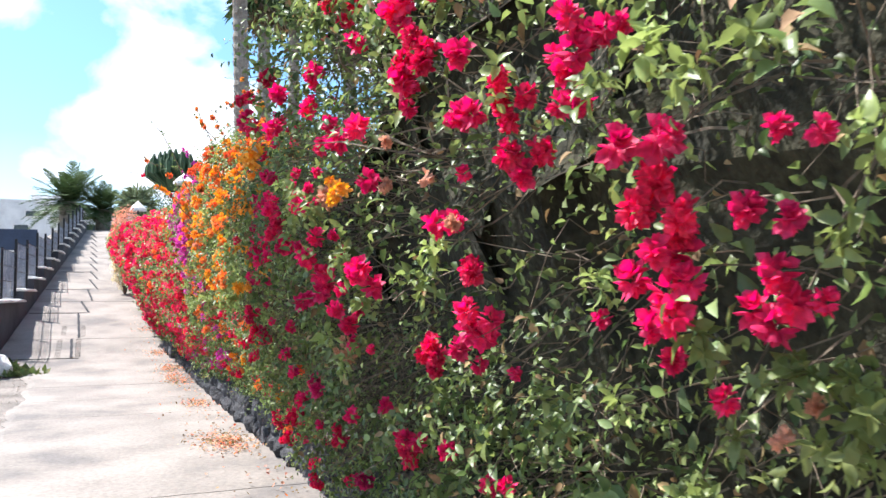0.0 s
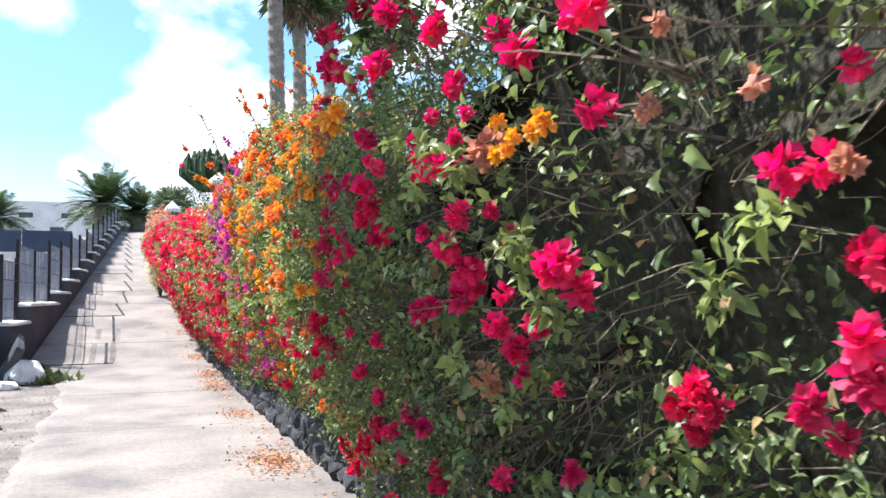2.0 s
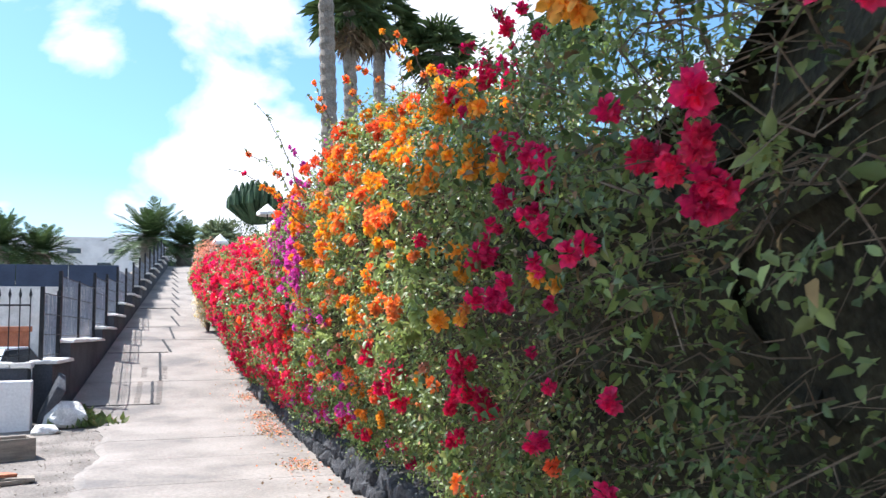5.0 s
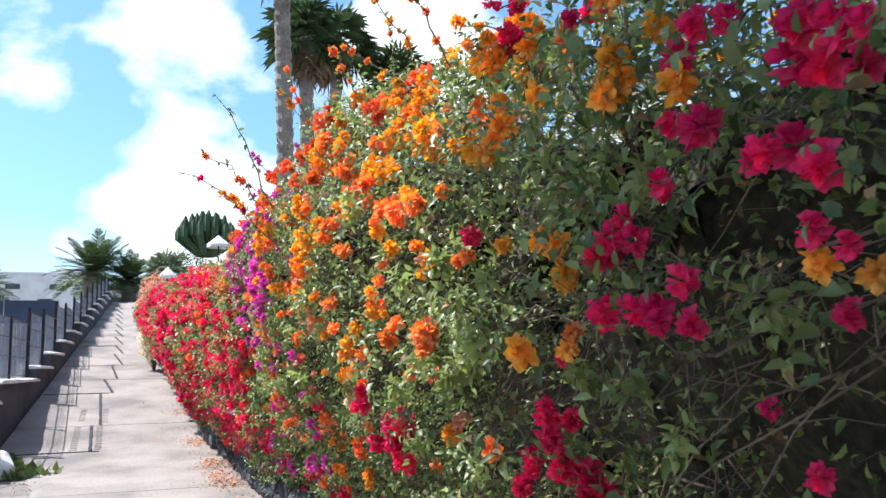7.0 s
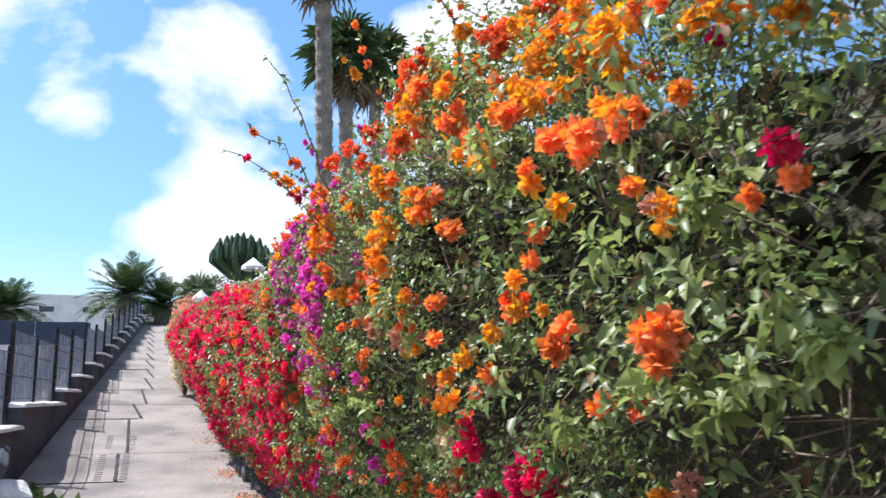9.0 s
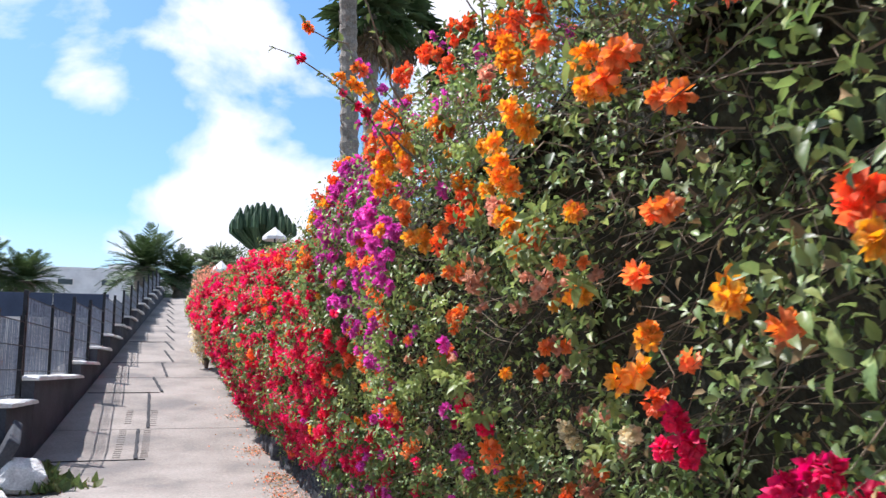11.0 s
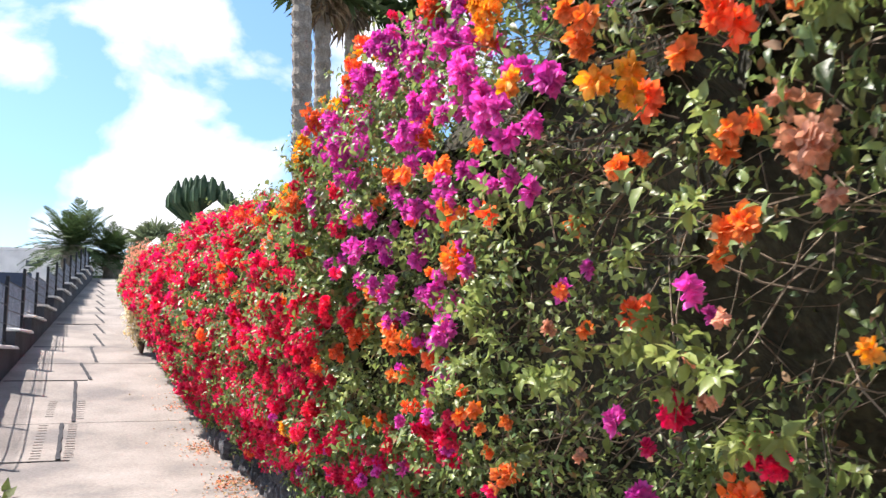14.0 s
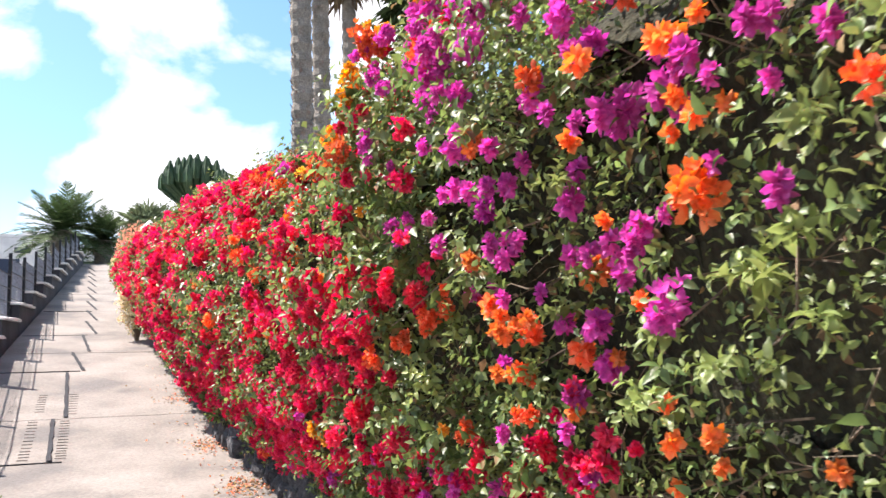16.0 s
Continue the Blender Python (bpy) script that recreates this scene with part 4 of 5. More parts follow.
def build_bush(a, b, label, dense, leaf_size, rng):
    """One bougainvillea plant of the hedge, from a to b along the way: dark inner sheet, branches, leaves and flower
    clusters.
    """
    c = (a + b) / 2
    bush = empty("bougainvillea", hedge_base(c) + 0.9, c, ramp_z(c), label, "hedge", "bougainvillea plants of the hedge")
    off = -bush.location
    # dark sheet well behind the leaves, its colour standing for the hedge's inner shade
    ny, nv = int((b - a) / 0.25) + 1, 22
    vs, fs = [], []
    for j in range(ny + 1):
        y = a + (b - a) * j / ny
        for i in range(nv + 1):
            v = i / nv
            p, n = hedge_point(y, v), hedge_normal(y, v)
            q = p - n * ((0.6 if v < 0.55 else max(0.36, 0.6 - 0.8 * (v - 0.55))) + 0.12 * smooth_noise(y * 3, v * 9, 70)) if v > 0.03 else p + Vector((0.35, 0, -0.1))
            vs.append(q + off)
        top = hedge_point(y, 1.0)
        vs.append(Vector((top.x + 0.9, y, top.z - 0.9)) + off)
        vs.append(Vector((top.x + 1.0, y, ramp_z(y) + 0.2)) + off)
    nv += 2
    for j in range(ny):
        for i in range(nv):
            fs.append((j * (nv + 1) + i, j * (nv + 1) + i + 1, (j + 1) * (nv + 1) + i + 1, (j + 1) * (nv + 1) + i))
    link_mesh("inner_growth", vs, fs, "core", bush, "dark sheet standing in for the shade inside the hedge")
    # stems and twigs
    bm = bmesh.new()
    for _ in range(int((b - a) * (260 if b < 11 else 90 if b < 19 else 12))):
        y, v = rng.uniform(a, b), rng.uniform(0.05, 0.85)
        p, n = hedge_point(y, v), hedge_normal(y, v)
        start = p - n * rng.uniform(0.2, 0.55)
        side = Vector((rng.uniform(-0.3, 0.3), rng.uniform(-1, 1), rng.uniform(-0.6, 0.8)))
        ln = rng.uniform(0.12, 0.42)
        kink = Vector(rng.normal(size=3)) * 0.05
        pts = [start + n * (0.3 * s) + side * ln * s + kink * math.sin(s * 5) + Vector((0, 0, -0.25 * s * s * ln)) for s in (0, 0.25, 0.5, 0.75, 1.0)]
        r = rng.uniform(0.0015, 0.005)
        tube(bm, [q + off for q in pts], [r, r * 0.85, r * 0.7, r * 0.5, r * 0.3], 3)
    part("twig_growth", bm, "twig", bush, "thin grey-brown twigs")["kind"] = "stuff"
    # shoots of leaves in layers, thinner towards the inside, with gaps that show the dark inner sheet
    n = int((b - a) * 4.6 * dense / 7)
    P, D, U, S = [], [], [], []
    for _ in range(n):
        y, v = rng.uniform(a, b), rng.uniform(0.02, 1.0)
        gap = smooth_noise(y * 1.5, v * 6.0, 90) + 0.7 * smooth_noise(y * 4.2, v * 15, 95)
        if gap < hollow(y, v) and v < 0.78 and rng.random() < 0.9:
            continue
        p, nn = hedge_point(y, v), hedge_normal(y, v)
        p = p - nn * (abs(rng.normal(0, 0.17)) - 0.07)
        shoot = nn * rng.uniform(0.1, 0.9) + Vector((rng.normal() * 0.5, rng.normal() * 0.7, rng.normal() * 0.5 + 0.15))
        shoot.normalize()
        side = shoot.orthogonal().normalized()
        length = rng.uniform(0.08, 0.24)
        count = int(rng.integers(4, 10))
        size = leaf_size * rng.uniform(0.6, 1.3)
        for k in range(count):
            s = (k + 0.5) / count
            ang = k * 2.4 + rng.uniform(-0.5, 0.5)
            out = (Matrix.Rotation(ang, 3, shoot) @ side) + shoot * 0.5 + Vector((0, 0, -0.15))
            P.append(p + off + shoot * (length * s))
            D.append(out)
            U.append(shoot * 0.7 + Vector((rng.normal() * 0.35 - 0.2, rng.normal() * 0.35 + 0.2, 0.8)))
            S.append(size * (1.1 - 0.55 * s) * rng.uniform(0.8, 1.2))
    for _ in range(int(n * 1.7)):
        y, v = rng.uniform(a, b), rng.uniform(0.02, 1.0)
        if hollow(y, v) > 0.2 and rng.random() < 0.5:
            continue
        p, nn = hedge_point(y, v), hedge_normal(y, v)
        P.append(p + off - nn * rng.uniform(0.22, 0.6))
        D.append(Vector(rng.normal(size=3)) + nn * 0.3)
        U.append(nn * 0.5 + Vector((rng.normal() * 0.7, rng.normal() * 0.7, 0.6)))
        S.append(leaf_size * rng.uniform(0.5, 1.1))
    for _ in range(int((b - a) * 260)):
        y = rng.uniform(a, b)
        top = hedge_point(y, 1.0)
        s = rng.uniform(0, 1)
        P.append(Vector((top.x - 0.3 + 1.35 * min(1, s * 2), y, top.z - max(0, s - 0.3) * (top.z - ramp_z(y)) * 1.3 + rng.normal() * 0.06)) + off)
        D.append(Vector(rng.normal(size=3)))
        U.append(Vector((0.7, rng.normal() * 0.4, 0.7)))
        S.append(rng.uniform(0.08, 0.16))
    if not P:
        return
    P, D, U, S = np.array(P), np.array(D), np.array(U), np.array(S)
    pick = rng.random(len(P))
    # three in ten leaves take the brighter colour, standing for sunlit ones
    is_dry, is_fresh = pick < 0.07, pick > 0.7
    for mask, mat, nm, lb in ((~is_dry & ~is_fresh, "leaf", "foliage", "green heart-shaped leaves"), (is_fresh, "fresh", "young_foliage", "light green young leaves, lightened as if in sun"), (is_dry, "dry", "dry_foliage", "withered brown leaves")):
        if mask.any():
            flat, faces = scatter(P[mask], D[mask], U[mask], S[mask], "leaf" if b < 13 else "small_leaf")
            mesh_from(nm, flat, faces, mat, bush, lb)
    # flower clusters
    count = 0
    singles = []
    for _ in range(int((b - a) * 4.6 * 110)):
        y, v = rng.uniform(a, b), rng.uniform(0.03, 1.0)
        ws = colour_weights(y, v)
        thin = 1.0 if y < 0.8 or y > 13 else 0.45 if y < 6.2 and v > 0.78 else 0.3 if y < 6.2 else 1.15 if v > 0.6 else 0.75
        if rng.random() * 110 > sum(ws.values()) * thin:
            continue
        if smooth_noise(y * 2.2, v * 7, 130) < -0.12 and rng.random() < 0.6:
            continue
        names = list(ws)
        pr = np.array([ws[k] for k in names])
        col = names[int(rng.choice(len(names), p=pr / pr.sum()))]
        p, nn = hedge_point(y, v), hedge_normal(y, v)
        me = (CLUSTERS if y < 15.5 else FAR)[col][int(rng.choice(4, p=[0.2, 0.36, 0.3, 0.14] if y > 12.5 else [0.4, 0.42, 0.18, 0]))]
        q = p + nn * rng.uniform(-0.03, 0.08) + off
        singles.append((col, me, q, rng.uniform(0.8, 1.25), rng.uniform(0, 360), rng.uniform(-40, 40)))
    hung = []
    for sy, v, r in SPRIGS:
        if a <= sy < b:
            p, nn = hedge_point(sy, v), hedge_normal(sy, v)
            idx = int(rng.choice((0, 3) if r < 0.06 else (1, 4) if r < 0.09 else (2, 5)))
            hung.append(("leaf", LEAFY[idx], p + nn * 0.07 + off, rng.uniform(0.85, 1.15), rng.uniform(0, 360), rng.uniform(-30, 30)))
    for col, rows in SPRAYS.items():
        for sy, v, r in rows:
            if a <= sy < b:
                p, nn = hedge_point(sy, v), hedge_normal(sy, v)
                # a wide spray is several heads hanging close together
                n = 1 if r < 0.034 else 2 if r < 0.05 else 4 if r < 0.075 else 5
                part_r = r * (1.0, 1.0, 0.76, 0.64, 0.58, 0.54)[n]
                idx = min(range(4), key=lambda k: abs(RADII[k] - part_r))
                for k in range(n):
                    turn = k * math.tau / n + rng.uniform(-0.5, 0.5)
                    reach = 0 if n == 1 else r * rng.uniform(0.35, 0.75)
                    j = Vector((0, math.cos(turn) * reach, math.sin(turn) * reach * 1.25))
                    j -= nn * j.dot(nn)
                    s = min(1.2, max(0.6, part_r / RADII[idx])) * rng.uniform(0.85, 1.12)
                    hung.append((col, (CLUSTERS if sy < 14 else FAR)[col][idx], p + nn * rng.uniform(0.03, 0.09) + j + off, s, rng.uniform(0, 360), rng.uniform(-30, 30)))
    singles = hung + singles
    keep = 260
    for i, (col, me, q, s, rz, rx) in enumerate(singles[:keep]):
        ob = new("leafy_sprig" if col == "leaf" else "flower_head", me)
        ob.parent = bush
        ob.matrix_basis = pose(q.x, q.y, q.z, rx, 0, rz) @ Matrix.Diagonal((s, s, s, 1))
        ob["label"] = WORDS[col] + ("" if col == "leaf" else " papery flower head")
    rest = {}
    for col, me, q, s, rz, rx in singles[keep:]:
        rest.setdefault(col, []).append((me, pose(q.x, q.y, q.z, rx, 0, rz) @ Matrix.Diagonal((s, s, s, 1))))
    for col, items in rest.items():
        vv, ff, base = [], {}, 0
        for me, m in items:
            co = np.empty(len(me.vertices) * 3, np.float32)
            me.vertices.foreach_get("co", co)
            co = co.reshape(-1, 3)
            mm = np.array(m)
            vv.append(co @ mm[:3, :3].T + mm[:3, 3])
            for p in me.polygons:
                ff.setdefault(len(p.vertices), []).append([base + k for k in p.vertices])
            base += len(co)
        mesh_from("flower_mass", np.concatenate(vv), [np.array(f) for f in ff.values()], col, bush, WORDS[col] + " papery flowers")


RNG = np.random.default_rng(7)
G = "green bougainvillea hedge plant "
for _a, _b, _l, _d in (
    (-3.0, 1.5, "with crimson flowers, trailing over a low stone wall", 900),
    (1.5, 4.2, "with crimson flowers over a low stone wall", 2300),
    (4.2, 6.6, "with deep crimson clusters over a low stone wall", 2300),
    (6.6, 8.5, "covered in golden orange flowers over a low stone wall", 2300),
    (8.5, 10.0, "with orange and faded peach flowers", 2300),
    (10.0, 12.0, "with a mass of magenta flowers", 2100),
    (12.0, 14.5, "covered in scarlet flowers with golden tips", 1700),
    (14.5, 18.0, "covered in scarlet and orange flowers", 1100),
    (18.0, 23.0, "covered in scarlet flowers beside the climbing way", 750),
    (23.0, 30.5, "covered in scarlet flowers high on the slope", 420),
    (30.5, 34.0, "with cream flowers at the hedge's upper end", 330),
):
    build_bush(_a, _b, "green bougainvillea " + _l, _d, 0.043 if _b < 13 else 0.066 if _b < 19 else 0.085, RNG)


# loose sprays that reach out of the hedge's crown
def build_spray(parent, start, tip, col, leafy, seed):
    rng = np.random.default_rng(seed)
    off = -parent.location
    a, b = Vector(start), Vector(tip)
    n = 9
    pts = []
    for i in range(n):
        s = i / (n - 1)
        pts.append(a.lerp(b, s) + Vector((0, 0, 0.12 * math.sin(s * 2.6))) + Vector(rng.normal(size=3)) * 0.012 + off)
    bm = bmesh.new()
    tube(bm, pts, [0.006 - 0.0045 * i / n for i in range(n)], 5)
    part("arching_shoot", bm, "twig", parent, "bare arching shoot")
    P, D, U, S = [], [], [], []
    for i in range(leafy):
        s = rng.uniform(0.1, 1)
        k = min(int(s * (n - 1)), n - 2)
        P.append(pts[k].lerp(pts[k + 1], s * (n - 1) - k))
        D.append(rng.normal(size=3))
        U.append(rng.normal(size=3) * 0.5 + np.array([0, 0, 1]))
        S.append(rng.uniform(0.025, 0.05))
    flat, faces = scatter(np.array(P), np.array(D), np.array(U), np.array(S), "leaf")
    mesh_from("shoot_leaves", flat, faces, "leaf", parent)
    if col:
        for i in range(5):
            s = rng.uniform(0.35, 1.0)
            k = min(int(s * (n - 1)), n - 2)
            q = pts[k].lerp(pts[k + 1], s * (n - 1) - k)
            ob = new("flower_head", CLUSTERS[col][0 if i else 1])
            ob.parent = parent
            sc = rng.uniform(0.55, 0.95)
            ob.matrix_basis = pose(q.x, q.y, q.z, 0, 0, rng.uniform(0, 360)) @ Matrix.Diagonal((sc, sc, sc, 1))
            ob["label"] = WORDS[col] + " papery flower head"


BUSHES = [o for o in scene.objects if o.name.startswith("bougainvillea") and o.parent is None]


def bush_at(y):
    return min(BUSHES, key=lambda o: abs(o.location.y - y))


build_spray(bush_at(9.4), (0.95, 9.5, 2.3), (0.36, 9.4, 2.70), "scarlet", 26, 1)
build_spray(bush_at(9.4), (0.95, 9.6, 2.6), (0.54, 9.4, 3.22), None, 22, 2)
build_spray(bush_at(9.4), (0.9, 9.3, 2.3), (0.55, 9.2, 2.53), "gold", 10, 3)
build_spray(bush_at(9.4), (0.95, 9.6, 2.5), (0.45, 9.5, 2.86), "orange", 20, 4)
_r = random.Random(5)
for _i in range(36):
    _y = 3.0 + 11.5 * _i / 36 + _r.uniform(-0.2, 0.2)
    _p = hedge_point(_y, _r.uniform(0.70, 0.84))
    _c = "red" if _y < 6.3 else _r.choice(("gold", "orange", "orange")) if _y < 9.8 else "magenta" if _y < 11.5 else _r.choice(("gold", "gold", "scarlet")) if _y < 14 else "scarlet"
    build_spray(bush_at(_y), _p + Vector((0.1, 0, -0.1)), _p + Vector((_r.uniform(-0.4, 0.0), _r.uniform(-0.3, 0.3), _r.uniform(0.15, 0.5) if 6.8 < _y < 10.5 else _r.uniform(0.03, 0.2))), _c, 14, 50 + _i)


# ---- low stone wall under the hedge ----
def build_stone_wall():
    w = empty("stone_wall", 1.95, 10, -0.1, "low dry wall of black volcanic stones under the hedge", "wall")
    rng = random.Random(3)
    shapes = []
    for k in range(7):
        bm = bmesh.new()
        bmesh.ops.create_icosphere(bm, subdivisions=2, radius=0.5)
        for v in bm.verts:
            d = v.co.normalized()
            f = 1 + 0.28 * noise.noise(d * 1.7 + Vector((k * 5, 0, 0)))
            q = d * f
            v.co = Vector([max(-0.42, min(0.42, c * 0.62)) for c in q])
        me = bpy.data.meshes.new("stone")
        bm.to_mesh(me)
        bm.free()
        me.materials.append(M["basalt"])
        shapes.append(me)
    count = 0
    y = 1.0
    while y < 31:
        step = rng.uniform(0.14, 0.24) * (1 if y < 20 else 1.8)
        for row in range(2):
            s = step * rng.uniform(0.95, 1.15)
            ob = new("stone", rng.choice(shapes))
            ob.parent = w
            ob.matrix_basis = pose(hedge_base(y) - w.location.x + 0.14 + 0.04 * row + rng.uniform(-0.02, 0.02), y - 10, ramp_z(y) + 0.1 + 0.06 + 0.17 * row, rng.uniform(0, 360), rng.uniform(0, 360), rng.uniform(0, 360)) @ Matrix.Diagonal((s * 1.3, s * 1.3, s * 1.3, 1))
            count += 1
        y += step
    # earth packed behind the stones
    bm = bmesh.new()
    prev = None
    for i in range(61):
        y = 0.5 + 31 * i / 60
        x, z = hedge_base(y) - w.location.x, ramp_z(y) + 0.1
        cur = [bm.verts.new((x + 0.2, y - 10, z - 0.1)), bm.verts.new((x + 0.2, y - 10, z + 0.34)), bm.verts.new((x + 0.9, y - 10, z + 0.36)), bm.verts.new((x + 0.9, y - 10, z - 0.1))]
        if prev:
            for k in range(4):
                bm.faces.new((prev[k], prev[(k + 1) % 4], cur[(k + 1) % 4], cur[k]))
        prev = cur
    part("backing", bm, "soil", w, "packed dark earth")


build_stone_wall()


# ---- fallen bracts ----
def build_fallen():
    rng = np.random.default_rng(12)
    P, D, U, S = [], [], [], []
    heaps = ((1.35, 9.7, 0.28, 0.55, 420), (1.45, 13.2, 0.22, 0.4, 150), (1.45, 16.8, 0.25, 0.8, 300), (1.50, 18.3, 0.22, 0.4, 220), (1.40, 20.6, 0.25, 0.35, 160), (1.35, 23.4, 0.3, 0.25, 120))
    for cx, cy, sx, sy, n in heaps:
        for _ in range(n):
            P.append((cx + rng.normal() * sx * 0.6, cy + rng.normal() * sy * 0.6))
    for _ in range(420):
        y = rng.uniform(2, 27)
        P.append((hedge_base(y) - 0.05 - abs(rng.normal()) * 0.35, y))
    Q = np.array([(x, y, ramp_z(y) + 0.02 + abs(rng.normal()) * 0.012) for x, y in P if x < hedge_base(y) + 0.15])
    n = len(Q)
    D = np.column_stack([rng.normal(size=n), rng.normal(size=n), rng.normal(size=n) * 0.2])
    U = np.column_stack([rng.normal(size=n) * 0.5, rng.normal(size=n) * 0.5, np.ones(n)])
    S = rng.uniform(0.025, 0.045, n)
    pick = rng.random(n)
    for lo, hi, mat, lb in ((0, 0.42, "peach", "fallen pale peach bracts"), (0.42, 0.48, "orange", "fallen orange bracts"), (0.48, 1.0, "dry", "fallen dry brown leaves")):
        m = (pick >= lo) & (pick < hi)
        flat, faces = scatter(Q[m], D[m], U[m], S[m], "bract")
        ob = mesh_from("fallen_bracts", flat, faces, mat, None)
        tagged(ob, lb + " lying on the concrete way", "fallen leaves", kind="stuff")


build_fallen()


# ---- palms ----
def fan_leaf(bm, base, d, length, droop, rng, blades=14):
    """A fan palm leaf: a stalk and a fan of narrow blades."""
    d = d.normalized()
    mid = base + d * length * 0.55 + Vector((0, 0, -droop * 0.25))
    tube(bm, [base, base.lerp(mid, 0.5) + Vector((0, 0, 0.05)), mid], [0.03, 0.022, 0.014], 4)
    side = d.cross(Vector((0, 0, 1)))
    side = side.normalized() if side.length > 0.1 else Vector((1, 0, 0))
    up = side.cross(d)
    for k in range(blades):
        a = (k / (blades - 1) - 0.5) * 3.6
        w = (d * math.cos(a) + side * math.sin(a)).normalized()
        ln = length * rng.uniform(0.5, 0.68)
        e = mid + w * ln * 0.6 + up * 0.05
        t = mid + w * ln + Vector((0, 0, -droop * rng.uniform(0.3, 0.9)))
        n = w.cross(up) * 0.035 * length
        vs = [bm.verts.new(p) for p in (mid - n * 0.3, mid + n * 0.3, e + n, t, e - n)]
        bm.faces.new(vs)


def feather_leaf(bm, base, d, length, droop, rng, pairs=22):
    """A feather palm leaf: an arching midrib with leaflets down both sides."""
    d = d.normalized()
    pts = []
    for i in range(8):
        s = i / 7
        pts.append(base + d * length * s + Vector((0, 0, -droop * s * s)))
    tube(bm, pts, [0.03 * (1 - 0.85 * i / 7) for i in range(8)], 4)
    for k in range(pairs):
        s = 0.12 + 0.87 * k / (pairs - 1)
        i = min(int(s * 7), 6)
        p = pts[i].lerp(pts[i + 1], s * 7 - i)
        t = (pts[i + 1] - pts[i]).normalized()
        side = t.cross(Vector((0, 0, 1)))
        side = side.normalized() if side.length > 0.05 else Vector((1, 0, 0))
        ln = length * 0.24 * math.sin(0.35 + 2.5 * s)
        for sg in (-1, 1):
            w = (side * sg + t * 0.7 + Vector((0, 0, rng.uniform(0.05, 0.45)))).normalized()
            q = p + w * ln + Vector((0, 0, -0.12 * ln))
            wd = t * 0.028 * (length / 2)
            bm.faces.new([bm.verts.new(v) for v in (p - wd, p + wd, p.lerp(q, 0.6) + wd * 0.9, q, p.lerp(q, 0.6) - wd * 0.9)])


def palm_trunk(parent, height, r0, r1, lean, rings, rng, mat="trunk"):
    bm = bmesh.new()
    pts, rad = [], []
    n = int(height * rings)
    for i in range(n + 1):
        s = i / n
        pts.append(Vector((lean[0] * s * s + 0.03 * math.sin(s * 5), lean[1] * s * s, height * s - 0.3)))
        rad.append((r0 + (r1 - r0) * s) * (1.0 + (0.10 if i % 2 else -0.05) + rng.uniform(-0.04, 0.04)) * (1.35 if i == 0 else 1))
    tube(bm, pts, rad, 11)
    # old leaf bases standing off the trunk
    for i in range(int(height * 16)):
        s = rng.uniform(0.15, 1)
        k = s * n
        j = min(int(k), n - 1)
        c = pts[j].lerp(pts[j + 1], k - j)
        a = rng.uniform(0, math.tau)
        o = Vector((math.cos(a), math.sin(a), 0))
        r = r0 + (r1 - r0) * s
        w = o.cross(Vector((0, 0, 1))) * 0.05
        vs = [bm.verts.new(v) for v in (c + o * r * 0.9 - w, c + o * r * 0.9 + w, c + o * (r + 0.05) + w * 0.5 + Vector((0, 0, 0.12)), c + o * (r + 0.05) - w * 0.5 + Vector((0, 0, 0.12)))]
        bm.faces.new(vs)
    part("trunk", bm, mat, parent, "rough ringed grey trunk")
    return pts[-1]


def build_fan_palm(x, y, z, height, lean, seed, leaves=34, size=1.5):
    rng = random.Random(seed)
    p = empty("fan_palm", x, y, z, "tall fan palm with slim grey trunk behind the hedge", "palm tree", "tall fan palms behind the hedge")
    top = palm_trunk(p, height, 0.27, 0.22, lean, 5, rng)
    bm = bmesh.new()
    for i in range(leaves):
        a = i * 2.4 + rng.uniform(-0.3, 0.3)
        e = 1.2 - 2.0 * (i / leaves) + rng.uniform(-0.15, 0.15)
        fan_leaf(bm, top + Vector((0, 0, 0.1)), Vector((math.cos(a) * math.cos(e), math.sin(a) * math.cos(e), math.sin(e))), size * rng.uniform(0.85, 1.15), 0.35, rng)
    part("crown", bm, "frond", p, "green fan-shaped fronds")["kind"] = "stuff"
    bm = bmesh.new()
    for i in range(16):
        a = i * 2.4
        e = -1.0 + rng.uniform(-0.3, 0.25)
        fan_leaf(bm, top + Vector((0, 0, -0.1 - 0.04 * i)), Vector((math.cos(a) * math.cos(e), math.sin(a) * math.cos(e), math.sin(e))), size * rng.uniform(0.6, 0.85), 0.3, rng, 9)
    part("dead_skirt", bm, "deadfrond", p, "hanging dead brown fronds")["kind"] = "stuff"


def build_date_palm(x, y, z, height, size, seed, leaves=66, label="low date palm with a broad feathery crown"):
    rng = random.Random(seed)
    p = empty("date_palm", x, y, z, label, "palm tree", "date palms")
    top = palm_trunk(p, height, 0.5 * size / 2.3, 0.5 * size / 2.3, (0.05, 0.05), 4, rng, "trunk")
    bm = bmesh.new()
    for i in range(leaves):
        a = i * 2.4 + rng.uniform(-0.2, 0.2)
        e = 1.3 - 1.5 * (i / leaves) ** 0.8 + rng.uniform(-0.1, 0.1)
        feather_leaf(bm, top, Vector((math.cos(a) * math.cos(e), math.sin(a) * math.cos(e), math.sin(e))), size * rng.uniform(0.85, 1.1), size * (0.14 + 0.34 * i / leaves), rng)
    part("crown", bm, "frond", p, "arching feathery fronds")["kind"] = "stuff"


